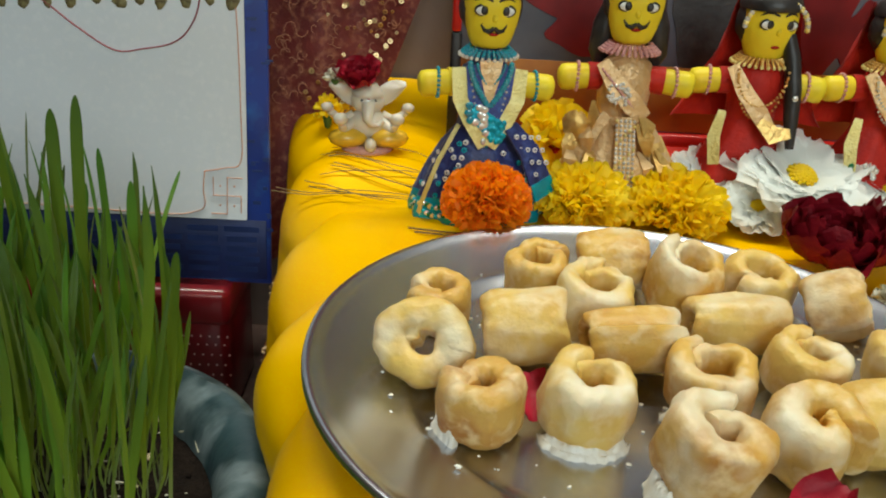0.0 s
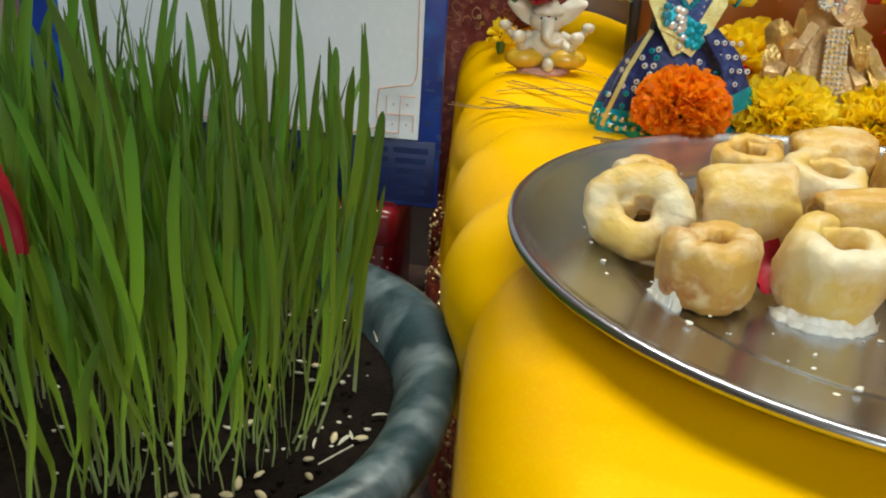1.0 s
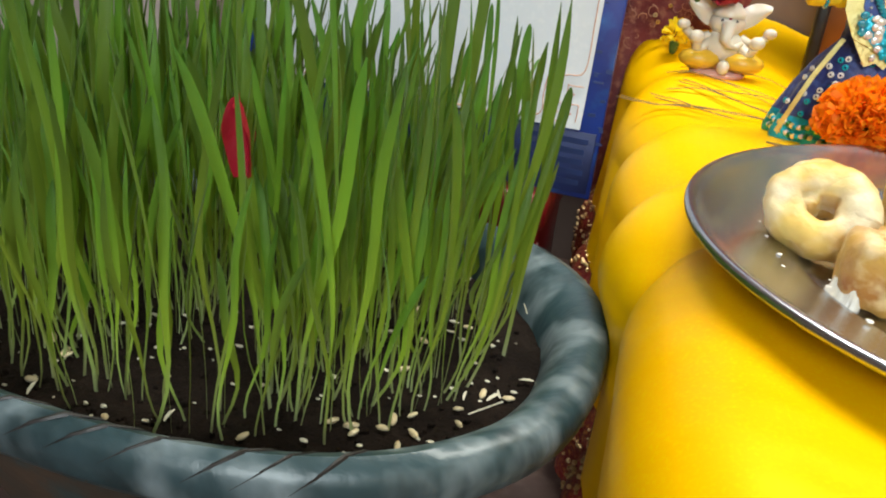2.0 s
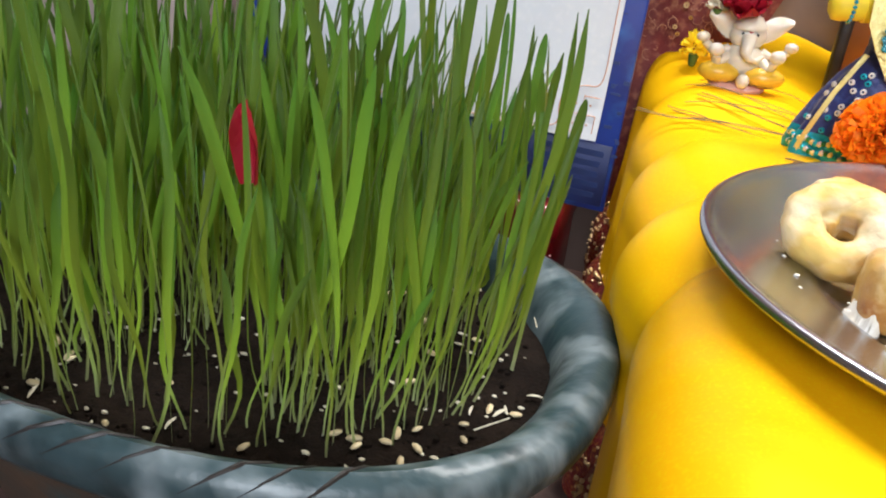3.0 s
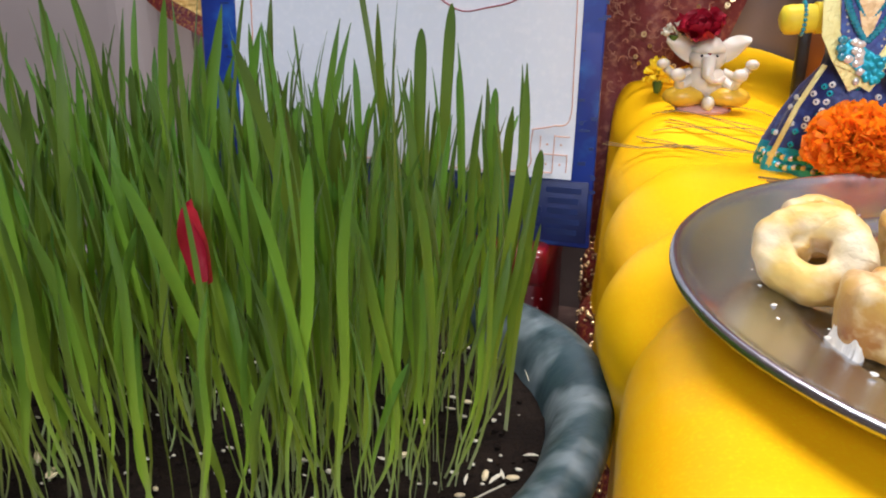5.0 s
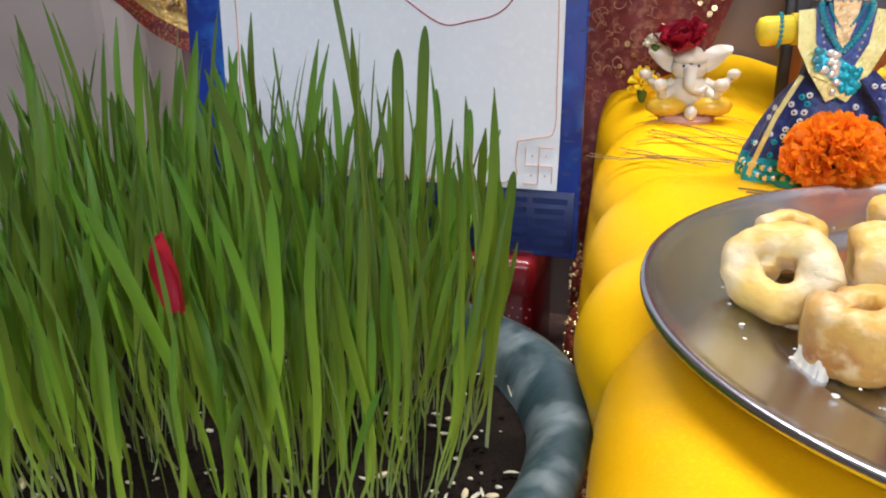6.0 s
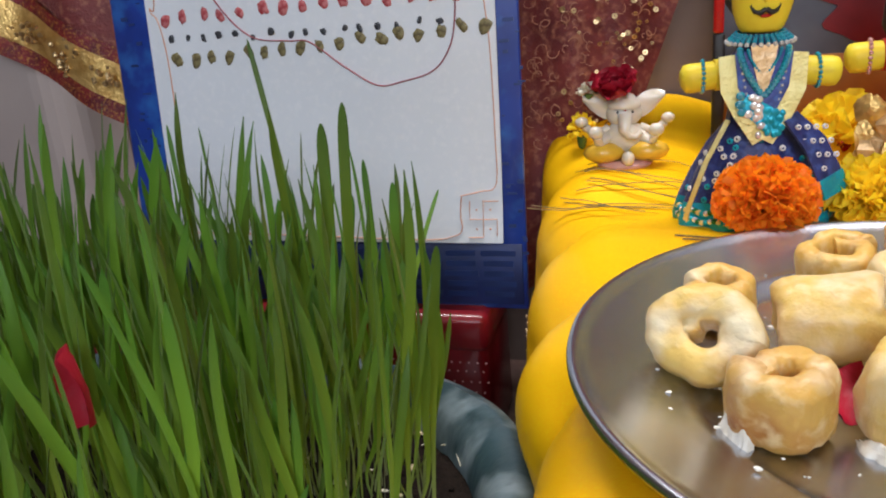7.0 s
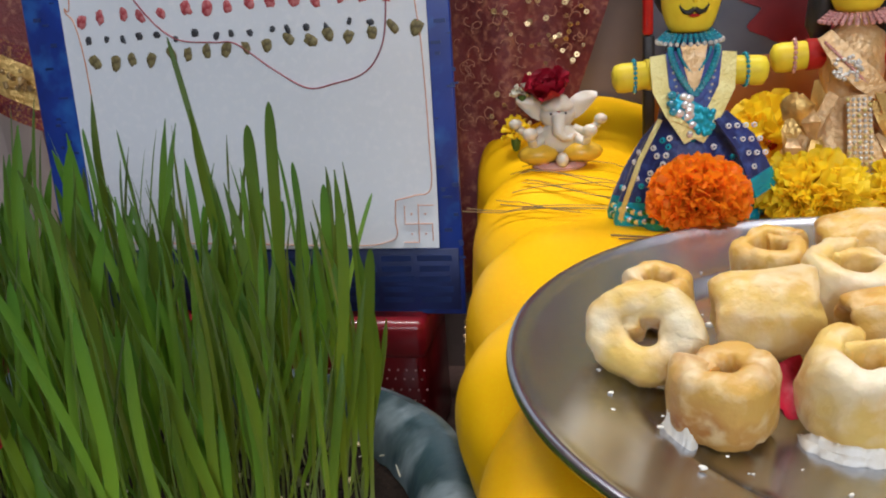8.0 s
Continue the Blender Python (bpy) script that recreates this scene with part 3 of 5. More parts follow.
border = Shape()
line_on_paper(border, curve([(-0.016, 0.43), (-0.009, 0.20), (-0.0048, 0.14), (-0.0035, 0.075), (-0.0042, 0.042), (-0.016, 0.037), (-0.030, 0.034)]), 0.0006)
line_on_paper(border, curve([(-0.030, 0.034), (-0.031, 0.020), (-0.030, 0.010), (-0.036, 0.005), (-0.060, 0.002), (-0.150, 0.004), (-0.262, 0.006)]), 0.0006)
line_on_paper(border, curve([(-0.262, 0.006), (-0.258, 0.08), (-0.258, 0.14), (-0.262, 0.17), (-0.268, 0.18), (-0.262, 0.20), (-0.255, 0.40)]), 0.0006)
tagged(part("border_line", border, M_INK_LINE, sheet, "thin orange border line"), kind="stuff")
mark = Shape()
for pts in (((-0.024, 0.030), (-0.024, 0.017), (-0.004, 0.017)), ((-0.014, 0.031), (-0.014, 0.004)), ((-0.014, 0.030), (-0.003, 0.030)), ((-0.025, 0.004), (-0.014, 0.004)), ((-0.004, 0.017), (-0.004, 0.005))):
    line_on_paper(mark, pts, 0.0005)
for x, z in ((-0.019, 0.024), (-0.009, 0.024), (-0.019, 0.010), (-0.009, 0.010)):
    mark.ball((x, paper_y(x, z), z), 0.0008, 0.0004, 0.0008, n=6)
part("corner_ornament", mark, M_INK_LINE, sheet, "thin orange corner ornament")
thread = Shape()
line_on_paper(thread, curve([(-0.235, 0.225), (-0.21, 0.180), (-0.185, 0.155), (-0.155, 0.150), (-0.138, 0.148), (-0.112, 0.129), (-0.088, 0.115), (-0.068, 0.117), (-0.048, 0.122), (-0.036, 0.133), (-0.029, 0.152), (-0.027, 0.19), (-0.032, 0.24)]), 0.0009)
part("thread", thread, M_THREAD, board, "maroon thread hanging over the sheet")
rng = random.Random(33)
for name, z0, mat, size, n, x0, x1, tilt in (
        ("olive_print", 0.141, M_INK_OLIVE, 0.0062, 17, -0.250, -0.008, 0.045), ("black_print", 0.156, M_INK_BLACK, 0.0037, 16, -0.252, -0.040, 0.0),
        ("red_print", 0.172, M_INK_RED, 0.0058, 16, -0.256, -0.010, 0.012), ("olive_print", 0.192, M_INK_OLIVE, 0.0062, 14, -0.260, -0.016, 0.04),
        ("red_print", 0.212, M_INK_RED, 0.0058, 14, -0.262, -0.020, 0.04), ("black_print", 0.230, M_INK_BLACK, 0.0035, 14, -0.262, -0.020, 0.04)):
    for k in range(n):
        x = x0 + (x1 - x0) * k / (n - 1) + rng.uniform(-0.002, 0.002)
        z = z0 + tilt * (x + 0.25) + rng.uniform(-0.002, 0.002)
        blob = Shape().lathe([(0.0001, 0.0004), (size * 0.8, 0.0004), (size, 0.0)], 12, wobble=lambda a, zz, s=rng.random() * 9: 0.82 + 0.35 * nz(math.cos(a) * 1.3 + s, math.sin(a) * 1.3))
        part(name, blob, mat, sheet, m=pose(x, paper_y(x, z) - 0.0002, z, 90, rng.uniform(-40, 40), 0) @ Matrix.Diagonal((rng.uniform(0.6, 0.95), rng.uniform(0.8, 1.2), 1, 1)))

box = base("gift_box", "red glossy box with pale dots under the calendar board", "box", pose(-0.335, 0.60, 0))
box_body = part("body", Shape().block(0.37, 0.09, 0.108, 0.006, m=pose(0, 0, 0.054)), M_REDBOX, box)
part("lid", Shape().block(0.376, 0.096, 0.03, 0.006, m=pose(0, 0, 0.105)), M_REDBOX, box)
dots = Shape()
for r in range(10):
    for c in range(56):
        dots.ball((-0.18 + 0.0066 * c + (0.0033 if r % 2 else 0), -0.0462 - (0.003 if r > 8 else 0), 0.004 + 0.0088 * r), 0.0009, 0.0004, 0.0009, n=6)
tagged(part("printed_dot", dots, M_DOT, box_body, "small pale dots"), kind="stuff")

# ---- the wheatgrass pot ----
POT_X, POT_Y, OVAL = -0.259, 0.309, 1.25  # an oval pot, longer along x
RIM = pose(0, -0.0105, 0) @ Matrix.Diagonal((1.226, 0.875, 1, 1))


def oval(a):
    """The pot's outline, squarer than an ellipse."""
    return (abs(math.cos(a)) ** 2.4 + abs(math.sin(a)) ** 2.4) ** (-1 / 2.4)


def rim_wobble(a, z):
    return oval(a) * (1 + 0.004 * nz(math.cos(a) * 1.2, math.sin(a) * 1.2))


pot = base("planter_pot", "oval grey-green marbled planter pot filled with soil", "pot", pose(POT_X, POT_Y, 0))
part("pot_wall", Shape().lathe([(0.001, 0.001), (0.085, 0.001), (0.090, 0.004), (0.118, 0.085), (0.136, 0.1195), (0.1315, 0.1180), (0.112, 0.085), (0.09, 0.02), (0.001, 0.02)], 96, m=RIM @ Matrix.Diagonal((0.985, 0.985, 1, 1)), wobble=rim_wobble), M_POT_WALL, pot, "dark brown wall under the rim")


rim = part("rim", Shape().lathe([(0.126, 0.114), (0.138, 0.119), (0.147, 0.1225), (0.1530, 0.1300), (0.1550, 0.1395), (0.1530, 0.147), (0.147, 0.150), (0.140, 0.146), (0.1345, 0.138), (0.131, 0.126), (0.130, 0.114), (0.126, 0.114)], 144, m=RIM, wobble=rim_wobble), M_POT, pot, "rounded marbled rim with slanting grooves")
groove = Shape()
for k in range(56):
    a0 = math.tau * k / 56 + 0.06 * nz(k * 3.1)
    if math.sin(a0) > -0.45 or a0 % math.tau > math.pi * 1.78:
        continue
    pts = []
    for j, (r, z) in enumerate(((0.1365, 0.1415), (0.1405, 0.1466), (0.1470, 0.1502), (0.1527, 0.1472), (0.1549, 0.1400))):
        a = a0 - 0.056 * j
        rr = r * rim_wobble(a, z)
        pts.append((1.226 * rr * math.cos(a), 0.875 * rr * math.sin(a) - 0.0105, z - 0.0003))
    w = 0.8 + 0.7 * nz(k * 1.7, 4.4)
    groove.tube(pts, [0.0001, 0.0009 * w, 0.0012 * w, 0.0008 * w, 0.0001], 6)
tagged(part("groove", groove, M_BLACK, rim, "dark slanting grooves of the rim"), kind="stuff")
def soil_z(x, y):
    """The soil's height at a place in the world."""
    x, y = x - POT_X, y - POT_Y
    return 0.122 + 0.010 * smooth_step(0.07, -0.11, x) + 0.004 * nz(x * 40, y * 40)


soil_rows = []
for a in range(46):
    row = []
    for k in range(120):
        t = math.tau * k / 120
        r = (0.1315 * a / 45 + 1e-4) * oval(t)
        x, y = 1.226 * r * math.cos(t), 0.875 * r * math.sin(t) - 0.0105
        row.append((x, y, soil_z(x + POT_X, y + POT_Y) + 0.0024 * nz(x * 170, y * 170, 3)))
    soil_rows.append(row)
soil = part("soil", Shape().grid(soil_rows, closed=True), M_SOIL, pot, "dark damp crumbly soil")
crumbs = Shape()
rng = random.Random(70)
for k in range(520):
    a, r = rng.uniform(0, math.tau), 0.125 * math.sqrt(rng.random())
    x, y = OVAL * r * math.cos(a), r * math.sin(a)
    s = 0.0011 * rng.uniform(0.5, 2.0)
    crumbs.ball((x, y, soil_z(x + POT_X, y + POT_Y) + s * 0.3), s, s * rng.uniform(0.7, 1), s * 0.8, n=6, rough=0.6)
tagged(part("soil_crumb", crumbs, M_SOIL, soil, "small soil crumbs"), kind="stuff")


# wheat blades: a narrow pale foot, a folded green blade, a pointed tip that bends over
def blade_mesh(seed):
    r3 = random.Random(seed)
    length, width = r3.uniform(0.105, 0.165), r3.uniform(0.0023, 0.0042)
    if seed % 9 == 0:
        length, width = r3.uniform(0.165, 0.195), r3.uniform(0.0036, 0.0050)
    bend, twist, sway = r3.uniform(-0.012, 0.022), r3.uniform(-1.2, 1.2), r3.uniform(-0.008, 0.008)
    if seed % 13 == 5:
        length, bend = r3.uniform(0.05, 0.09), r3.uniform(0.01, 0.02)
    verts, faces, uvs = [], [], []
    along = (0.0, 0.08, 0.16, 0.26, 0.36, 0.47, 0.58, 0.69, 0.79, 0.87, 0.92, 0.955, 0.98, 1.0)
    steps, blunt = len(along) - 1, r3.uniform(0.74, 0.92)
    for i, t in enumerate(along):
        w = width * (0.34 + 0.66 * smooth_step(0.18, 0.62, t)) * max(1 - (max(t - blunt, 0) / (1 - blunt)) ** 2.1, 0.12) / 2
        px, py, pz = sway * math.sin(t * 3.0) + 0.0034 * (math.sin(t * 9 + seed) - math.sin(seed)) * (1 - t), bend * t ** 2.4, length * (t - 0.06 * t ** 4)
        a = twist * t
        c, s = math.cos(a), math.sin(a)
        dip = w * 0.35
        for k, d in ((-1, 0.0), (0, dip), (1, 0.0)):
            verts.append((px + k * w * c - d * s, py + k * w * s + d * c, pz))
            uvs.append((0.5 + 0.5 * k, t))
    for i in range(steps):
        for k in range(2):
            a = i * 3 + k
            faces.append((a, a + 1, a + 4, a + 3))
    return verts, faces, uvs


def blade_data(items, name):
    me = bpy.data.meshes.new(name)
    verts, faces, uvs = [], [], []
    for (v, f, u), m in items:
        at = len(verts)
        verts += [tuple(m @ Vector(p)) for p in v]
        faces += [tuple(at + i for i in face) for face in f]
        uvs += u
    me.from_pydata(verts, [], faces)
    layer = me.uv_layers.new(name="UVMap")
    for loop in me.loops:
        layer.data[loop.index].uv = uvs[loop.vertex_index]
    me.polygons.foreach_set("use_smooth", [True] * len(faces))
    me.materials.append(M_BLADE)
    me.update()
    return me


grass = base("wheatgrass", "dense tuft of fresh green wheatgrass sprouting from the pot's soil", "grass", pose(POT_X, POT_Y, 0))
kinds = [blade_mesh(s) for s in range(40)]
kind_data = [blade_data([(k, Matrix())], "blade") for k in kinds]
rng = random.Random(5)
placed = []
while len(placed) < 900:
    x, y = rng.uniform(-0.155, 0.150), rng.uniform(-0.116, 0.112)
    if math.hypot((x + 0.006) / OVAL, y) > 0.115 or x > 0.132 or nz(x * 22, y * 22, 9) < -0.30:
        continue
    if y < -0.075 and rng.random() < 0.45:
        continue
    placed.append((x, y, rng.randrange(40), rng.uniform(-6, 6) + 20 * -y, rng.uniform(-6, 6) + 1.5 + 20 * x, rng.uniform(0, 360), rng.uniform(0.82, 1.1)))
placed.sort(key=lambda p: p[1])
rest = []
for i, (x, y, kind, rx, ry, rz, size) in enumerate(placed):
    m = pose(x, y, soil_z(x + POT_X, y + POT_Y) - 0.003, rx, ry, 0) @ pose(0, 0, 0, 0, 0, rz) @ Matrix.Diagonal((1, 1, size, 1))
    if i < 290:
        part("blade", kind_data[kind], None, grass, m=m)
    else:
        rest.append((kinds[kind], m))


def lone_blade(foot, tip, width):
    """A single tall blade from its foot in the soil to its tip."""
    foot, tip = Vector((foot[0], foot[1], soil_z(*foot) - 0.003)) - Vector((POT_X, POT_Y, 0)), Vector(tip) - Vector((POT_X, POT_Y, 0))
    verts, faces, uvs = [], [], []
    along = (0.0, 0.08, 0.18, 0.30, 0.42, 0.54, 0.66, 0.77, 0.86, 0.92, 0.96, 0.985, 1.0)
    for t in along:
        p = foot.lerp(tip, t) + Vector((0, 0, 0.012 * math.sin(math.pi * t)))
        w = width * (0.4 + 0.6 * smooth_step(0.2, 0.55, t)) * math.sqrt(max(1 - (max(t - 0.88, 0) / 0.12) ** 2, 0.02)) / 2
        for k, d in ((-1, 0.0), (0, 0.3 * w), (1, 0.0)):
            verts.append((p.x + k * w, p.y + d, p.z))
            uvs.append((0.5 + 0.5 * k, t))
    for i in range(len(along) - 1):
        for k in range(2):
            a = i * 3 + k
            faces.append((a, a + 1, a + 4, a + 3))
    return blade_data([((verts, faces, uvs), Matrix())], "tall_blade")


for foot, tip, width in (((-0.118, 0.318), (-0.108, 0.327, 0.253), 0.0045), ((-0.166, 0.355), (-0.158, 0.366, 0.306), 0.0056), ((-0.190, 0.392), (-0.228, 0.417, 0.333), 0.0034),
                         ((-0.186, 0.385), (-0.183, 0.395, 0.292), 0.0066), ((-0.268, 0.395), (-0.283, 0.414, 0.291), 0.0032), ((-0.245, 0.395), (-0.261, 0.410, 0.290), 0.0018),
                         ((-0.140, 0.350), (-0.136, 0.360, 0.271), 0.0046), ((-0.158, 0.385), (-0.166, 0.402, 0.272), 0.0038), ((-0.172, 0.415), (-0.157, 0.496, 0.231), 0.0028)):
    part("tall_blade", lone_blade(foot, tip, width), None, grass)
tagged(part("blade_mass", blade_data(rest, "blade_mass"), None, grass), kind="stuff")

bits = Shape()
rng = random.Random(90)
for k in range(190):
    a, r = rng.uniform(0, math.tau), 0.124 * math.sqrt(rng.random())
    x, y, s = OVAL * r * math.cos(a), r * math.sin(a), 0.0008 * rng.uniform(0.5, 1.7)
    bits.ball((x, y, soil_z(x + POT_X, y + POT_Y) + 0.001), s * rng.uniform(1, 2.4), s, s * 0.6, n=6, rough=0.5)
tagged(part("husk_bit", bits, M_HUSK, pot, "tiny pale husk bits on the soil"), kind="stuff")

# seeds and husks on the soil
seed_shape = Shape().ball((0, 0, 0), 0.0042, 0.0021, 0.0017, n=14, rough=0.15).mesh("seed", M_SEED)
husk_shape = Shape().tube([(-0.005, 0, 0), (-0.002, 0.0004, 0.0005), (0.002, 0.0002, 0.0006), (0.005, -0.0003, 0.0002)], [0.0004, 0.0011, 0.0011, 0.0003], 7, flat=0.4).mesh("husk", M_HUSK)
rng = random.Random(17)
spots = [(-0.107, 0.287), (-0.113, 0.283), (-0.103, 0.305), (-0.168, 0.2385), (-0.160, 0.239), (-0.146, 0.250), (-0.148, 0.243), (-0.140, 0.256), (-0.136, 0.247), (-0.241, 0.232), (-0.300, 0.232), (-0.124, 0.268)]
while len(spots) < 40:
    a, r = rng.uniform(-1.9, 1.2), 0.122 * math.sqrt(rng.uniform(0.2, 1.0))
    spots.append((POT_X + OVAL * r * math.cos(a), POT_Y + r * math.sin(a)))
for k, (x, y) in enumerate(spots):
    husk = k > 11 and k % 3 == 0 or k in (1, 2)
    ob = tagged(new("husk" if husk else "seed", husk_shape if husk else seed_shape), "split white seed husk on the soil" if husk else "pale swollen wheat seed on the soil", "husk" if husk else "seed", "seeds on the soil")
    ob.matrix_basis = pose(x, y, soil_z(x, y) + 0.0022, rng.uniform(-20, 20), rng.uniform(-20, 20), rng.uniform(0, 180)) @ Matrix.Diagonal((*[rng.uniform(0.5, 0.8)] * 3, 1))
for pts in (((-0.117, 0.362, 0.1255), (-0.122, 0.372, 0.1285), (-0.121, 0.384, 0.1270), (-0.124, 0.392, 0.1260)), ((-0.131, 0.377, 0.1265), (-0.121, 0.376, 0.1290), (-0.112, 0.377, 0.1260)), ((-0.108, 0.366, 0.1265), (-0.106, 0.372, 0.1285), (-0.107, 0.376, 0.127)), ((-0.118, 0.262, 0.128), (-0.106, 0.270, 0.133))):
    whole("root_straw", Shape().tube(pts, 0.0004, 5), M_HUSK, "thin white root straw on the soil", "straw", group="straws on the soil")


def cupped(w, h, cup, curl, frill=0.0, seed=0, nx=6, ny=7, thick=0.0003, sheets=2):
    """A petal: root at the origin, growing along +y, cupped upwards, curling at its tip."""
    rows = []
    for j in range(ny + 1):
        t = j / ny
        ww = w * math.sin(math.pi * min(0.14 + 0.72 * t, 0.98)) ** 0.7
        row = []
        for i in range(nx + 1):
            k = 2 * i / nx - 1
            z = cup * k * k * w + curl * h * t * t + frill * w * nz(k * 2.7 + seed, t * 3.5, seed) * t
            row.append((ww / 2 * k, h * t - 0.12 * h * k * k * t, z))
        rows.append(row)
    petal = Shape().grid(rows)
    return petal if sheets == 1 else petal.grid([[(p[0], p[1], p[2] - thick) for p in row] for row in rows])


flag = Shape().add(*(lambda s: (s.v, s.f))(cupped(0.0105, 0.028, 0.45, 0.1, 0.35, 3)))
whole("rose_petal", flag, M_CRIMSON, "dark red petal caught among the wheat blades", "petal", pose(-0.1965, 0.224, 0.227, 84, -10, -8))

# ---- the steel plate and the fried rolls ----
PX, PY, PR = 0.0868, 0.3137, 0.1407
plate = base("steel_plate", "round stainless steel thali plate on the yellow cloth", "plate", pose(PX, PY, TOP))
part("dish", Shape().lathe([(0.0005, 0.0022), (0.060, 0.0022), (0.092, 0.0024), (0.0965, 0.0030), (0.1000, 0.0052), (0.1030, 0.0068), (0.1055, 0.0072), (0.1085, 0.0078), (0.120, 0.0108), (0.132, 0.0142), (0.1362, 0.0158), (0.1380, 0.0170),
                           (0.1395, 0.0173), (0.1409, 0.0166), (0.1413, 0.0152), (0.1408, 0.0138), (0.1394, 0.0132), (0.131, 0.0122), (0.108, 0.0062), (0.103, 0.0050), (0.098, 0.0016), (0.092, 0.0006), (0.0005, 0.0004)], 160), M_STEEL, plate)


def roll_rows(R, h, th, seed, turns=1.22, squash=1.0, pinch=0.0, coil=0.74):
    """Cross-sections of a strip of dough rolled into a thick ring with an overlapping end, axis along z, on z = 0."""
    rows, n, c = [], 84, 22
    for i in range(n + 1):
        a = math.tau * turns * i / n
        inward = smooth_step(math.tau * (turns - 0.46), math.tau * (turns - 0.12), a)
        tk = th * (1 - 0.42 * inward) * (1 + 0.22 * nz(a * 1.1, seed * 3.7))
        rad = R - tk / 2 - inward * th * coil
        hh = h * (1 - 0.13 * inward) * (1 + 0.10 * nz(a * 1.2, seed * 5.1, 2))
        if i in (0, n):
            tk, hh = tk * 0.6, hh * 0.93
        row = []
        for k in range(c):
            q = math.tau * k / c
            cx, cz = math.copysign(abs(math.cos(q)) ** 0.7, math.cos(q)), math.copysign(abs(math.sin(q)) ** 0.48, math.sin(q))
            r = rad + cx * tk / 2
            z = h / 2 + cz * hh / 2
            puff = 1 + 0.05 * math.cos((z / h - 0.5) * math.pi) - 0.03 + 0.13 * nz(math.cos(a) * 1.2, math.sin(a) * 1.2, seed + z * 22)
            x, y = r * puff * math.cos(a), r * puff * math.sin(a) * squash
            x += pinch * R * (z / h) * 0.4
            d = 0.0013 * nz(x * 90 + seed, y * 90, z * 70) + 0.0008 * nz(x * 260 + seed, y * 260, z * 160)
            row.append((x + d * math.cos(a), y + d * math.sin(a), z + d * cz))
        rows.append(row)
    return rows


def roll_shape(rows):
    n, c = len(rows), len(rows[0])
    s = Shape().grid(rows, closed=True)
    s.f += [tuple(range(c))[::-1], tuple((n - 1) * c + k for k in range(c))]
    s.m += [0, 0]
    return s


def sugar_skirt(R, squash, a0, a1, high, seed):
    """A ragged crust of dried sugar syrup running down a roll and out on to the steel round its foot."""
    outer, inner, n = [], [], 60
    for k in range(n + 1):
        a = radians(a0 + (a1 - a0) * k / n)
        ends = min(k, n - k, 6) / 6
        jag = 0.5 + 0.6 * nz(k * 0.30 + seed, seed) + 0.10 * nz(k * 0.8, seed + 3)
        top = high * math.sqrt(ends) * (0.72 + 0.45 * nz(k * 0.11 + seed, 5.0) + 0.16 * nz(k * 0.35, seed))
        rim = [(R * 0.92, top), (R * 0.99, top * 0.97), (R * 1.022, top * 0.84), (R * 1.035 + 0.0004, top * 0.5), (R * 1.06 + 0.0012 * jag, 0.0022), (R * 1.08 + 0.0028 * jag * ends, 0.0006), (R * 1.08 + 0.0028 * jag * ends, 0.0)]
        rim = [(r * 0.955, z) for r, z in rim]
        outer.append([(r * math.cos(a), r * squash * math.sin(a), z) for r, z in rim])
        inner.append([(r * 0.94 * math.cos(a), r * 0.94 * squash * math.sin(a), z) for r, z in rim])
    return Shape().grid(outer).grid(inner)


def settle(shape, m):
    """The matrix m lowered or raised so that the shape just rests on z = 0."""
    low = min((m @ Vector(p)).z for p in shape.v)
    return Matrix.Translation((0, 0, -low)) @ m


# x, y, outer radius, height, three tilts, thickness, which dough, squash
ROLLS = [
    (0.001, 0.360, 0.0158, 0.019, 4, 0, 200, 0.0088, 1, 1.0), (-0.005, 0.307, 0.0205, 0.021, 46, -16, -35, 0.0132, 0, 0.84), (0.036, 0.322, 0.0178, 0.034, 0, 84, 8, 0.0092, 0, 0.95),
    (0.016, 0.275, 0.0166, 0.024, 4, -3, 150, 0.0115, 2, 1.0), (0.055, 0.276, 0.0178, 0.027, 9, 2, 80, 0.0105, 0, 0.95), (0.051, 0.386, 0.0178, 0.024, 6, -6, 20, 0.0100, 1, 0.95),
    (0.072, 0.356, 0.0205, 0.027, 8, 5, 70, 0.0108, 0, 0.9), (0.090, 0.399, 0.0175, 0.034, 4, 82, 30, 0.0092, 1, 0.9), (0.117, 0.369, 0.0192, 0.032, 14, 10, 110, 0.0092, 1, 0.85),
    (0.081, 0.317, 0.0165, 0.040, 0, 86, 215, 0.0092, 1, 0.85), (0.158, 0.379, 0.0187, 0.025, 10, 4, 210, 0.0095, 0, 0.95), (0.184, 0.352, 0.0160, 0.026, 20, 62, -30, 0.0088, 2, 0.9),
    (0.132, 0.338, 0.0155, 0.042, 0, 88, 10, 0.0088, 0, 0.85), (0.106, 0.291, 0.0184, 0.024, 8, -4, 95, 0.0095, 1, 0.88), (0.151, 0.306, 0.0176, 0.023, 6, 6, 75, 0.0098, 0, 0.92),
    (0.166, 0.266, 0.0172, 0.040, 0, 82, 38, 0.0100, 0, 0.92), (0.130, 0.254, 0.0180, 0.029, 16, -6, -35, 0.0132, 1, 0.92), (0.089, 0.240, 0.0178, 0.031, 14, 6, 60, 0.0112, 2, 0.97),
    (0.198, 0.313, 0.0175, 0.024, 8, -6, 145, 0.0095, 0, 0.95),
]
ROLL_LABELS = ["pale fried pastry roll with a sugar glaze", "golden fried pastry roll with a sugar glaze", "browned fried pastry roll with a sugar glaze"]
FLOOR = TOP + 0.0023
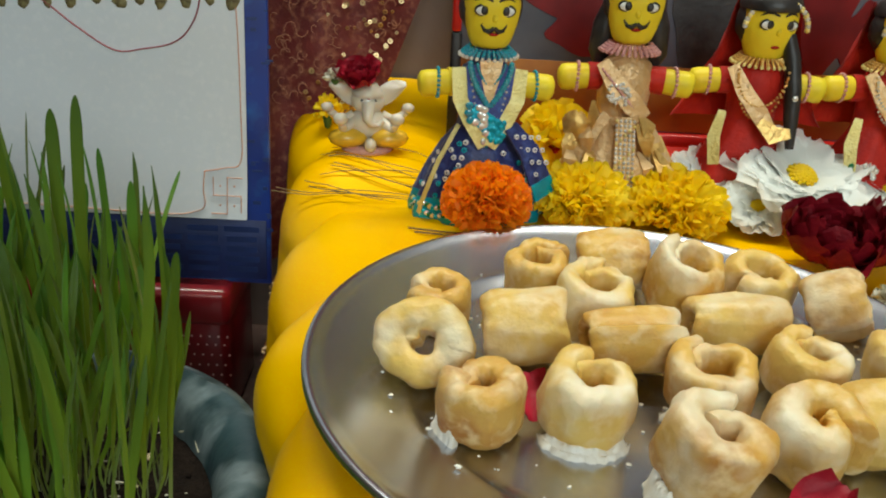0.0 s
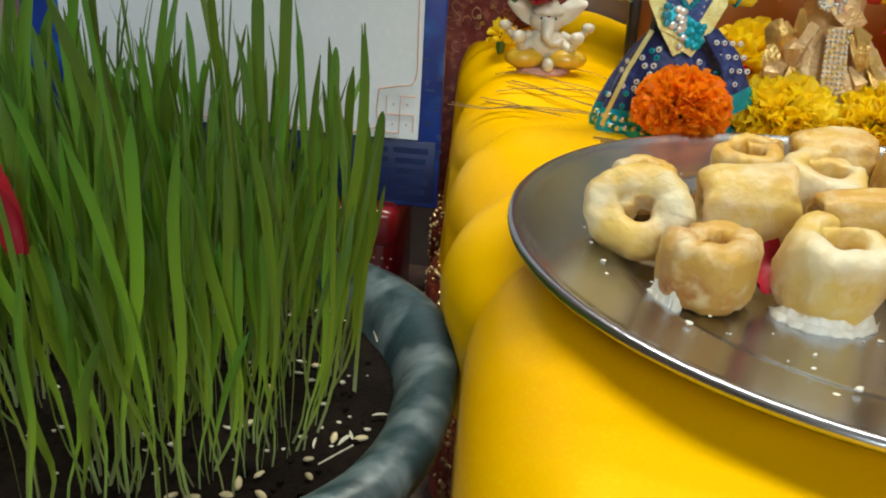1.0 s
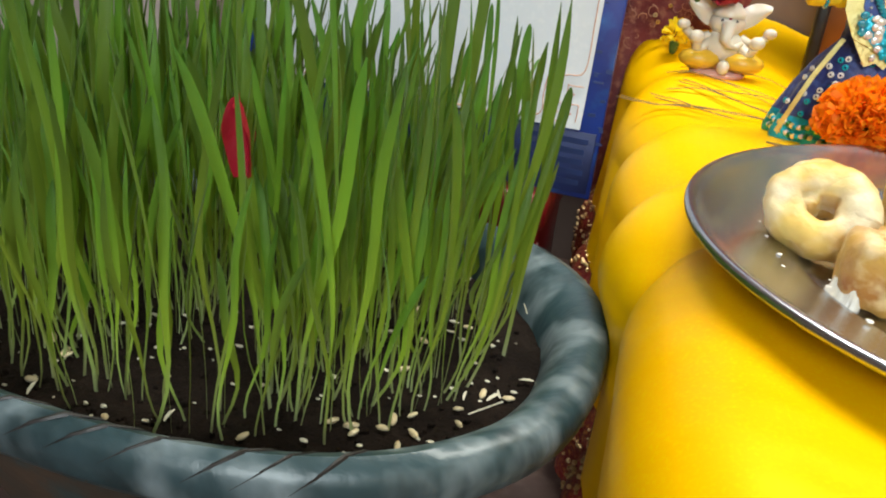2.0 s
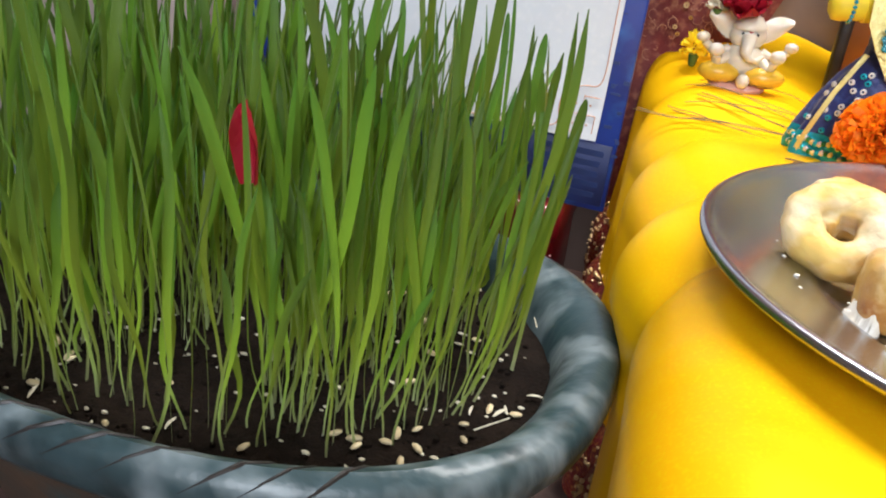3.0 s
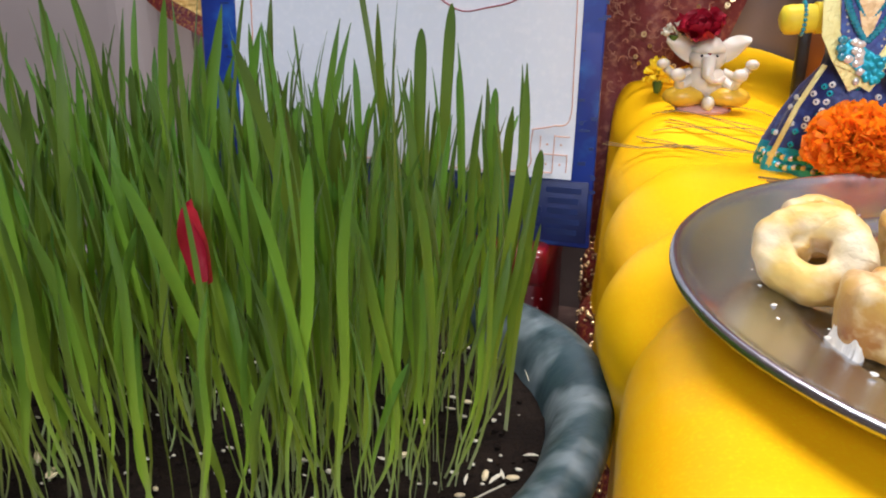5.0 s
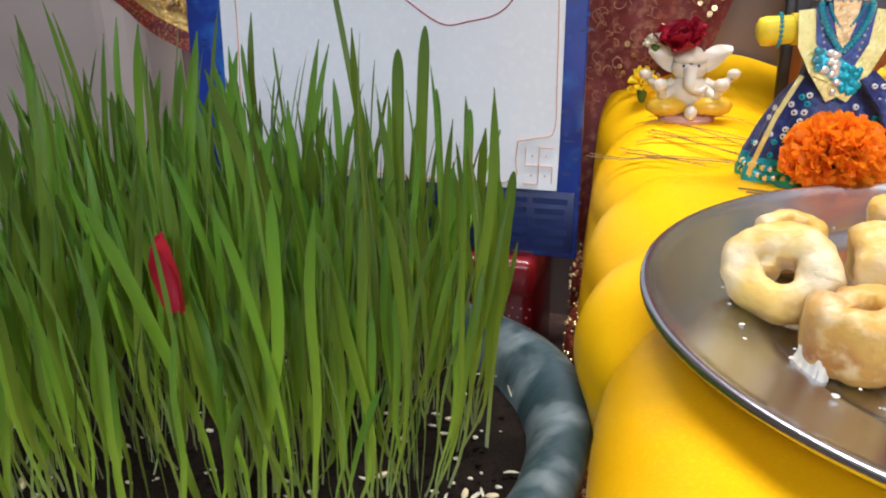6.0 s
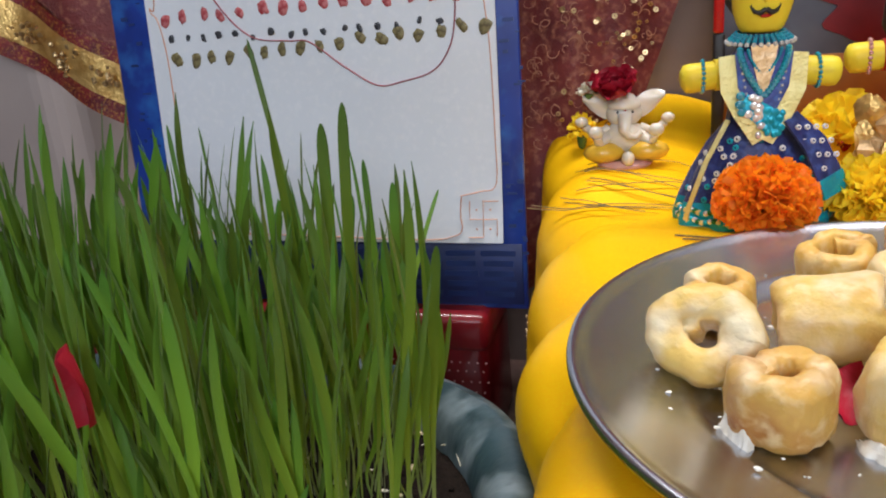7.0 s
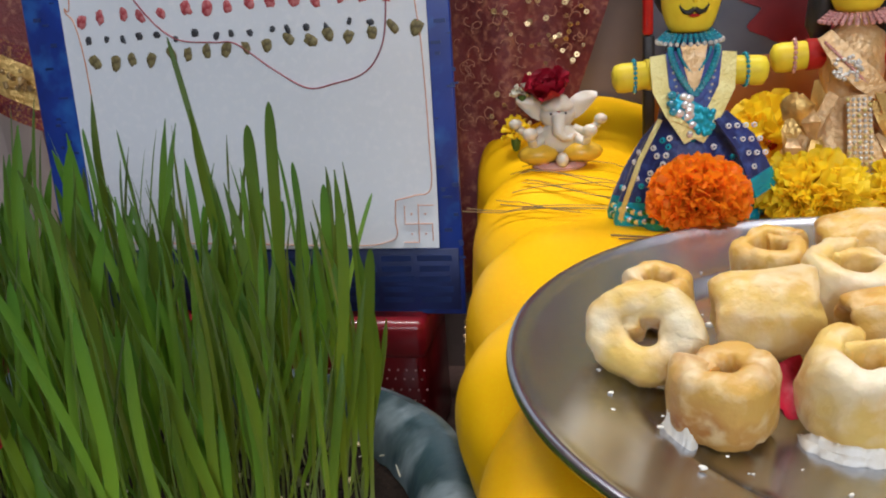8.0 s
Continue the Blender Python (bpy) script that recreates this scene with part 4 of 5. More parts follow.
SUGARED = {3: (170, 232, 0.014), 4: (195, 330, 0.006), 6: (200, 300, 0.008), 13: (190, 290, 0.006), 17: (150, 215, 0.012)}  # from, to (degrees), height
for k, (x, y, R, h, rx, ry, rz, th, dough, squash) in enumerate(ROLLS):
    rows = roll_rows(R, h, th * 1.08, k + 1.3, turns=1.6 if k == 1 else 1.22, squash=squash, pinch=0.25 if k == 8 else 0.0, coil=0.72 if k == 1 else 0.74)
    shape = roll_shape(rows)
    centre = pose(0, 0, 0, rx, ry, 0) @ pose(0, 0, -h / 2, 0, 0, rz)
    m = settle(shape, centre)
    lying = abs(ry) > 50 or abs(rx) > 45
    roll = base("pastry_roll", ROLL_LABELS[dough] + (" lying on its side" if lying else " standing on end"), "pastry", pose(x, y, FLOOR), "pastry rolls on the plate")
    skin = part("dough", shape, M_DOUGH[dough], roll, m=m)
    if k in SUGARED:
        part("sugar_crust", sugar_skirt(R, squash, *SUGARED[k], k * 2.9 + 1.1), M_SUGAR, roll, "white ragged crust of dried sugar")
bits = Shape()
rng = random.Random(41)
for k in range(170):
    a, r = rng.uniform(0, math.tau), 0.115 * math.sqrt(rng.random())
    s = 0.0006 * rng.uniform(0.5, 1.8)
    z = FLOOR if r < 0.093 else TOP + 0.0078
    bits.ball((PX + r * math.cos(a), PY + r * math.sin(a), z + s * 0.4), s * 1.5, s, s * 0.6, n=6, rough=0.5)
whole("sugar_crumbs", bits, M_SUGAR, "scattered white sugar crumbs on the steel plate", "crumbs", kind="stuff")
for m in (pose(0.036, 0.275, TOP + 0.007, 25, 10, 15), pose(0.108, 0.214, TOP + 0.016, 20, 8, -60)):
    s = cupped(0.017, 0.020, 0.25, 0.15, 0.25, 5)
    whole("rose_petal", s, M_CRIMSON, "crimson rose petal among the pastry rolls", "petal", m)

# ---- flowers on the cloth ----
def dome(R, H, n, w, h, frill, seed, lift, mat_slot=0, spread=1.0):
    """Many small frilled petals over a dome of radius R and height H."""
    s, r4 = Shape(), random.Random(seed)
    for k in range(n):
        u = (k + 0.5) / n
        lat = math.acos(1 - u * 1.18 * spread)
        lon = k * 2.39996 + r4.uniform(-0.2, 0.2)
        d = Vector((math.sin(lat) * math.cos(lon), math.sin(lat) * math.sin(lon), math.cos(lat)))
        at = Vector((d.x * R * 0.55, d.y * R * 0.55, H * 0.5 + d.z * H * 0.28))
        q = d.to_track_quat("Y", "Z").to_matrix().to_4x4()
        tilt = pose(0, 0, 0, r4.uniform(-22, 22) + lift, r4.uniform(-180, 180), r4.uniform(-14, 14))
        p = cupped(w * r4.uniform(0.8, 1.2), h * r4.uniform(0.8, 1.12), r4.uniform(0.15, 0.45), r4.uniform(-0.1, 0.25), frill, r4.random() * 30, 4, 4, sheets=1)
        s.add(p.v, p.f, mat_slot, Matrix.Translation(at) @ q @ tilt)
    return s


def dome_flower(name, label, category, x, y, R, H, n, w, h, frill, mat, seed, tilt=(0, 0), group=""):
    ob = base(name, label, category, pose(x, y, cloth_top(x, y) + 0.001, tilt[0], tilt[1], 0), group)
    part("petals", dome(R, H, n, w, h, frill, seed, 0), mat, ob)
    part("calyx", Shape().lathe([(0.001, 0.0), (R * 0.3, 0.001), (R * 0.42, H * 0.18), (R * 0.48, H * 0.35), (0.001, H * 0.38)], 16), M_CALYX, ob, "green calyx")
    return ob


dome_flower("marigold", "full orange marigold flower on the yellow cloth", "flower", 0.029, 0.470, 0.0250, 0.044, 520, 0.0078, 0.0128, 0.55, M_ORANGE, 3, (12, 0))
dome_flower("chrysanthemum", "soft yellow chrysanthemum before the dolls", "flower", 0.092, 0.505, 0.029, 0.029, 300, 0.010, 0.0165, 0.3, M_YPETAL, 4, (14, 0), "yellow flowers")
dome_flower("chrysanthemum", "soft yellow chrysanthemum before the dolls", "flower", 0.150, 0.500, 0.029, 0.028, 280, 0.010, 0.0175, 0.3, M_YPETAL, 5, (10, 4), "yellow flowers")
dome_flower("chrysanthemum", "yellow chrysanthemum standing behind the doll in blue", "flower", 0.084, 0.578, 0.023, 0.056, 60, 0.019, 0.018, 0.15, M_YPETAL, 6, (0, 0), "yellow flowers")
dome_flower("dried_flower", "small pale beige dried flower beside the plate", "flower", 0.235, 0.385, 0.012, 0.015, 70, 0.004, 0.008, 0.5, M_HUSK, 7)


def daisy(label, x, y, z, R, rx, ry, seed, rings=((26, 1.0, 2), (22, 0.84, 7), (16, 0.66, 14), (12, 0.48, 24)), heart_size=0.19):
    ob = base("white_daisy", label, "flower", pose(x, y, z, rx, ry, 0), "white flowers")
    r5 = random.Random(seed)
    shapes = [cupped(R * 0.62, R * 0.90, 0.06, 0.05, 0.16, s * 2.3 + seed, 5, 7, sheets=1).mesh("petal", M_WPETAL) for s in range(5)]
    for n, reach, lift in rings:
        for k in range(n):
            a = 360 * k / n + r5.uniform(-6, 6)
            part("petal", shapes[r5.randrange(5)], None, ob, m=pose(0, 0, 0.002, 0, 0, a) @ pose(0, R * 0.10, 0, lift + r5.uniform(-8, 8), r5.uniform(-14, 14), 0) @ Matrix.Diagonal((reach, reach * r5.uniform(0.9, 1.06), reach, 1)))
    heart = Shape()
    for k in range(70):
        r, a = R * heart_size * math.sqrt(k / 70), k * 2.4
        heart.ball((r * math.cos(a), r * math.sin(a), R * 0.10 + R * 0.10 * (1 - (k / 70) ** 1.5)), R * 0.032, n=6)
    part("heart", heart, M_YPETAL, ob, "raised yellow heart")
    part("calyx", Shape().lathe([(0.001, -0.008), (R * 0.16, -0.006), (R * 0.24, 0.0), (0.001, 0.002)], 14), M_CALYX, ob, "green calyx")
    return ob


daisy("large white daisy with a yellow heart on the cloth", 0.236, 0.520, 0.236, 0.050, 24, 6, 2)
daisy("small white daisy with a yellow heart on the cloth", 0.180, 0.535, 0.228, 0.030, 26, 10, 5)
daisy("white daisy leaning on the dolls' feet", 0.300, 0.530, 0.230, 0.034, 28, 0, 8)
daisy("white daisy lying beside the large one", 0.205, 0.502, 0.222, 0.026, 30, -10, 11)


def rose(label, m, R, seed, squash=0.7, mat=M_PETAL_RED):
    ob = base("rose", label, "flower", m, "dark roses")
    r6 = random.Random(seed)
    shapes = [cupped(R * 1.15, R * 0.95, 0.42, 0.35, 0.30, s * 3.1 + seed, 7, 7, 0.0004).mesh("petal", mat) for s in range(5)]
    for k in range(34):
        t = k / 33
        a = k * 137.5
        lift = 78 - 62 * t + r6.uniform(-8, 8)
        s = 0.45 + 0.55 * t
        part("petal", shapes[k % 5], None, ob, m=pose(0, 0, 0.004, 0, 0, a) @ pose(0, R * 0.08 + R * 0.18 * t, 0, lift, r6.uniform(-10, 10), 0) @ Matrix.Diagonal((s, s, s * squash, 1)))
    return ob


rose("crumpled dark red rose on the yellow cloth", pose(0.224, 0.446, TOP + 0.004, 14, -6, 20), 0.034, 4, 0.8)
rose("crumpled dark red rose beside a second one", pose(0.272, 0.450, TOP + 0.004, 10, 8, 80), 0.034, 9, 0.8)

# thin dry grass before the figurine
rng = random.Random(52)
for k in range(11):
    x0, y0 = rng.uniform(-0.11, -0.07), rng.uniform(0.535, 0.585)
    length, turn = rng.uniform(0.06, 0.125), rng.uniform(-0.34, 0.0)
    pts = []
    for j in range(9):
        x, y = x0 + length * j / 8 * math.cos(turn), y0 + length * j / 8 * math.sin(turn) + 0.004 * math.sin(j * 0.5 + k)
        ground = cloth_top(max(x, edge_x(y) + 0.022), y)
        pts.append((x, y, ground + 0.0012 + 0.0014 * (k % 4) + 0.002 * math.sin(j * 0.4)))
    whole("grass_strand", Shape().tube(pts, [0.0005] * 5 + [0.0004, 0.0004, 0.0003, 0.0002], 6, flat=0.5), M_DRY, "thin dry grass strand lying on the yellow cloth", "grass strand", group="grass strands")
for pts in (((-0.012, 0.468), (0.004, 0.467), (0.022, 0.464)), ((-0.016, 0.474), (0.004, 0.471), (0.018, 0.470))):
    whole("grass_strand", Shape().tube([(x, y, cloth_top(x, y) + 0.0014) for x, y in pts], 0.0006, 6), M_DRY, "thin dry grass strand lying on the yellow cloth", "grass strand", group="grass strands")

# ---- the little seated figurine ----
fig = Shape()
fig.lathe([(0.001, 0), (0.0165, 0), (0.0175, 0.002), (0.015, 0.005), (0.001, 0.005)], 28, 2)
fig.ball((-0.013, -0.006, 0.012), 0.013, 0.010, 0.0085, 1).ball((0.014, -0.006, 0.012), 0.013, 0.010, 0.0085, 1)
fig.ball((0.001, -0.016, 0.009), 0.004, 0.006, 0.006, 0)
fig.ball((0, 0, 0.023), 0.0125, 0.011, 0.0135, 0, 16).ball((0, 0.001, 0.041), 0.0112, 0.0098, 0.0108, 0, 16)
fig.tube([(0.0, -0.008, 0.041), (-0.0005, -0.0125, 0.036), (-0.001, -0.0145, 0.030), (0.002, -0.0155, 0.026), (0.006, -0.0155, 0.0255), (0.009, -0.014, 0.029)], [0.0046, 0.0040, 0.0034, 0.0028, 0.0024, 0.0016], 10, 0)
for side in (-1, 1):
    ear = []
    for j in range(7):
        t = j / 6
        w = 0.0084 * math.sin(math.pi * (0.25 + 0.70 * t)) + 0.001
        ear.append([(side * (0.006 + 0.019 * t), 0.003 + 0.004 * k * k * t - 0.001 * t, 0.043 + 0.011 * t + w * k) for k in (-1, -0.5, 0, 0.5, 1)])
    fig.grid(ear, 0).grid([[(p[0], p[1] + 0.0022, p[2]) for p in row] for row in ear], 0)
    fig.tube([(side * 0.009, 0, 0.030), (side * 0.018, -0.001, 0.026), (side * 0.0245, -0.002, 0.033)], [0.004, 0.0036, 0.0028], 8, 0)
    fig.tube([(side * 0.008, -0.002, 0.026), (side * 0.016, -0.009, 0.019), (side * 0.017, -0.013, 0.026)], [0.0042, 0.0036, 0.0030], 8, 0)
    fig.ball((side * 0.0262, -0.002, 0.0365), 0.0042, slot=0).ball((side * 0.018, -0.014, 0.030), 0.0048, 0.004, 0.0052, slot=0)
    fig.ball((side * 0.0042, -0.0072, 0.0435), 0.0011, 0.0006, 0.0014, 3, 8)
fig.ball((0, -0.0082, 0.047), 0.0016, 0.0007, 0.0026, 4, 8)
fig.lathe([(0.0098, 0.046), (0.0104, 0.049), (0.0080, 0.052), (0.0060, 0.056), (0.001, 0.059)], 18, 0)
fy = 0.594
fig_z = cloth_top(-0.050, fy - 0.004)
whole("elephant_figurine", fig, [M_IVORY, M_FOLD, M_PINK, M_BLACK, M_REDCLOTH], "small ivory and yellow seated elephant figurine on the cloth", "figurine", pose(-0.050, fy, fig_z, 0, 0, 8) @ Matrix.Diagonal((1.1, 1.0, 0.86, 1)))
rose("small dark red rose resting on the figurine's head", pose(-0.055, 0.594, fig_z + 0.047, 24, -8, 0), 0.0170, 21, 0.6, M_CRIMSON)
dome_flower("jasmine_bud", "small cream flower tucked beside the dark rose", "flower", -0.0735, 0.594, 0.0065, 0.010, 26, 0.004, 0.005, 0.3, M_HUSK, 31).location.z = fig_z + 0.046
# an added bloom in place of the dim gold embroidery on the cloth
dome_flower("embroidery_stand_in", "small yellow orange flower standing in for gold embroidery", "flower", -0.084, 0.638, 0.008, 0.026, 40, 0.005, 0.007, 0.4, M_YPETAL, 33)

# ---- the dressed dolls ----
DOLL_MATS = [M_DOLL_Y, M_BLACK, M_WHITE, M_NAVY, M_TEAL, M_PALEGOLD, M_TEALBEAD, M_SILVER, M_PINKBEAD, M_REDCLOTH, M_BEIGE, M_GOLD, M_GREEN, M_WOOD, M_ROYAL]
Y, K, W, NAVY, TEAL, PGOLD, TBEAD, SILVER, PBEAD, RED, BEIGE, GOLD, GREEN, BROWN, BLUE = range(15)


def bead_line(s, pts, r, slot):
    for p in pts:
        s.ball(p, r, slot=slot, n=6)


def doll_body(s, skirt, hem, top, sleeve, band, seed, width=0.036):
    """Skirt with folds, body, round arms held out, and head, standing on z = 0 and facing -y."""
    def folds(a, z):
        return 1 + 0.10 * (1 - z / 0.07) * math.sin(9 * a + seed) * max(0.0, 1 - z / 0.07) + 0.05 * nz(math.cos(a) * 3, math.sin(a) * 3, seed)
    s.lathe([(width, 0.0), (width * 1.02, 0.004), (width * 0.97, 0.015)], 72, hem, Matrix.Diagonal((1, 0.62, 1, 1)), folds)
    s.lathe([(width * 0.97, 0.015), (width * 0.82, 0.032), (width * 0.62, 0.048), (0.0165, 0.060), (0.0155, 0.066)], 72, skirt, Matrix.Diagonal((1, 0.66, 1, 1)), folds)
    s.lathe([(0.0155, 0.064), (0.0165, 0.075), (0.0185, 0.088), (0.0150, 0.097), (0.007, 0.103), (0.0065, 0.112)], 36, top, Matrix.Diagonal((1, 0.78, 1, 1)))
    for side in (-1, 1):
        s.tube([(side * 0.012, 0, 0.087), (side * 0.024, -0.001, 0.0865)], [0.0085, 0.0088], 18, sleeve)
        s.tube([(side * 0.024, -0.001, 0.0865), (side * 0.037, -0.003, 0.0855), (side * 0.0405, -0.0033, 0.0852), (side * 0.0425, -0.0035, 0.085)], [0.0078, 0.0084, 0.0078, 0.0045], 18, Y)
        for k in range(20):
            a = math.tau * k / 20
            s.ball((side * 0.0305, -0.002 + 0.0088 * math.cos(a), 0.0862 + 0.0088 * math.sin(a)), 0.0013, slot=band, n=6)


def doll_head(s, cz, hair, cap, moustache, turn=0.0):
    m = pose(0, 0, 0, 0, 0, turn)
    egg = ((0.003, -0.0200), (0.0085, -0.0194), (0.0118, -0.0170), (0.0150, -0.0085), (0.0168, 0.001), (0.0168, 0.009), (0.0130, 0.0165), (0.001, 0.0200))
    s.lathe([(r, cz + z) for r, z in curve(egg, 3)], 32, Y, m @ Matrix.Translation((0, -0.002, 0)) @ Matrix.Diagonal((1, 0.9, 1, 1)))
    s.ball((0, 0.0026, cz + 0.003), 0.0196, 0.0146, 0.0192, hair, 20, 0.06, m)
    s.lathe([(0.0188, cz + 0.011), (0.0194, cz + 0.014), (0.0170, cz + 0.019), (0.010, cz + 0.024), (0.001, cz + 0.026)], 24, cap, m)
    for side in (-1, 1):
        s.ball((side * 0.0066, -0.0148, cz + 0.0034), 0.0059, 0.0016, 0.0038, K, 14, 0.0, m)
        s.ball((side * 0.0067, -0.0155, cz + 0.0032), 0.0049, 0.0014, 0.0028, W, 14, 0.0, m)
        s.ball((side * 0.0064, -0.0163, cz + 0.0034), 0.0025, 0.0010, 0.0027, K, 10, 0.0, m)
        s.tube([m @ Vector(q) for q in ((side * 0.0018, -0.0174, cz + 0.0088), (side * 0.0055, -0.0165, cz + 0.0106), (side * 0.0088, -0.0148, cz + 0.0104), (side * 0.0120, -0.0122, cz + 0.0082))], [0.0006, 0.0010, 0.0009, 0.0004], 6, K)
        if moustache:
            s.tube([m @ Vector(q) for q in ((0, -0.0166, cz - 0.0066), (side * 0.0028, -0.0163, cz - 0.0086), (side * 0.0056, -0.0150, cz - 0.0080), (side * 0.0074, -0.0140, cz - 0.0050), (side * 0.0064, -0.0148, cz - 0.0034))], [0.0013, 0.0015, 0.0011, 0.0007, 0.0004], 8, K)
    s.ball((0, -0.0166, cz - 0.001), 0.0018, 0.0016, 0.0026, Y, 10, 0.0, m)
    s.ball((0, -0.0155, cz - 0.0102), 0.0030, 0.001, 0.0010, RED, 10, 0.0, m)


def collar(s, cz, slot, rim, r=0.0130):
    for ring in range(4):
        rr = r + ring * 0.0016
        for k in range(30):
            a = math.tau * k / 30
            s.ball((rr * math.cos(a), -0.002 + rr * 0.85 * math.sin(a), cz - ring * 0.0014 + 0.001 * math.sin(a)), 0.0014, slot=rim if ring == 3 else slot, n=6)


def blue_doll():
    s = Shape()
    doll_body(s, NAVY, TEAL, NAVY, Y, TBEAD, 1.0, 0.042)
    doll_head(s, 0.1285, K, BROWN, True)
    collar(s, 0.1085, TBEAD, SILVER)
    # pale gold ribbon down both sides to a point, teal foil between
    for side in (-1, 1):
        s.ribbon([(side * 0.0185, -0.0125, 0.098), (side * 0.0165, -0.0165, 0.080), (side * 0.010, -0.0195, 0.068), (side * 0.001, -0.022, 0.052)], [0.0095, 0.0115, 0.012, 0.0095], (0, -1, 0.15), 0.0012, PGOLD)
        s.ribbon([(side * 0.010, -0.0155, 0.100), (side * 0.008, -0.0175, 0.082), (side * 0.003, -0.0200, 0.070)], [0.010, 0.0105, 0.008], (0, -1, 0.1), 0.0010, BLUE)
        bead_line(s, [(side * (0.0125 - 0.0045 * k / 6), -0.0172 - 0.0025 * k / 6, 0.096 - 0.022 * k / 6) for k in range(7)], 0.0009, SILVER)
        bead_line(s, [(side * (0.0125 - 0.0115 * (k / 13) ** 1.6), -0.0165 - 0.004 * math.sin(k / 13 * 2), 0.101 - 0.024 * k / 13) for k in range(14)], 0.0021, TBEAD)
        bead_line(s, [(side * (0.0085 - 0.0080 * (k / 10) ** 1.5), -0.0180, 0.101 - 0.014 * k / 10) for k in range(11)], 0.0011, TBEAD)
    s.ribbon([(0, -0.0155, 0.103), (0, -0.0178, 0.090), (0, -0.0190, 0.078)], [0.014, 0.010, 0.003], (0, -1, 0.1), 0.0009, BEIGE)
    s.ribbon([(-0.011, -0.0215, 0.074), (0.0, -0.0235, 0.066), (0.008, -0.0235, 0.060)], [0.009, 0.012, 0.009], (0, -1, 0.1), 0.001, TEAL)
    s.ribbon([(-0.014, -0.0215, 0.066), (0.0, -0.0225, 0.0615), (0.012, -0.0215, 0.066)], [0.004, 0.007, 0.003], (0, -1, 0.2), 0.001, PGOLD)
    r7 = random.Random(3)
    for k in range(9):
        s.ball((-0.0115 + 0.005 * (k % 3) + r7.uniform(-0.002, 0.002), -0.0245, 0.0775 - 0.0045 * (k // 3) - 0.0012 * (k % 3)), r7.uniform(0.0020, 0.0029), 0.0007, r7.uniform(0.0020, 0.0027), SILVER if k % 3 else TBEAD, 10)
    for k in range(16):
        s.ball((-0.003 + 0.0036 * (k % 4) + r7.uniform(-0.002, 0.002), -0.0248, 0.068 - 0.0040 * (k // 4) + r7.uniform(-0.001, 0.001)), r7.uniform(0.0016, 0.0026), 0.0007, 0.0022, SILVER if k % 4 == 0 else TEAL, 8)
    # a loose pleat of the skirt over the hip, with its teal edge
    s.ribbon([(0.014, -0.019, 0.064), (0.026, -0.024, 0.050), (0.035, -0.026, 0.030)], [0.010, 0.015, 0.017], (0.55, -1, 0.3), 0.0016, NAVY)
    s.ribbon([(0.0345, -0.0262, 0.032), (0.0385, -0.0265, 0.022)], [0.017, 0.018], (0.55, -1, 0.3), 0.0018, TEAL)
    for k in range(14):
        s.lathe([(0.0007, 0.0004), (0.0010, 0.0007), (0.0015, 0.0004), (0.0016, -0.0008)], 8, W, pose(0.018 + 0.0045 * (k % 4) + 0.003 * (k // 4), -0.0245 - 0.0012 * (k // 4), 0.059 - 0.0075 * (k // 4), 75, 0, 20))
    for k in range(64):
        t = r7.random()
        a, z = r7.uniform(math.pi * 1.08, math.pi * 1.92), 0.017 + 0.035 * t
        rr = 0.0425 * (1.0 - 0.40 * t)
        s.lathe([(0.0007, 0.0004), (0.0010, 0.0008), (0.0017, 0.0005), (0.0018, -0.0008)], 8, W if k % 3 else TEAL, Matrix.Translation((rr * math.cos(a), rr * 0.66 * math.sin(a) - 0.0008, z)) @ pose(0, 0, 0, 90, 0, math.degrees(a) + 90))
    for k in range(46):
        a = math.pi * (1.02 + 0.96 * k / 46)
        for row in range(2):
            s.ball((0.0435 * math.cos(a), 0.0275 * math.sin(a) - 0.0006, 0.005 + 0.0055 * row + 0.0008 * math.sin(k)), 0.0019, 0.0009, 0.0019, (TEAL, SILVER, GREEN, PGOLD)[(k + row) % 4], 6)
    s.ribbon([(-0.0165, -0.010, 0.062), (-0.029, -0.0185, 0.040), (-0.0375, -0.017, 0.014), (-0.040, -0.012, 0.001)], 0.0028, (-0.5, -1, 0.2), 0.0010, PGOLD)
    return s


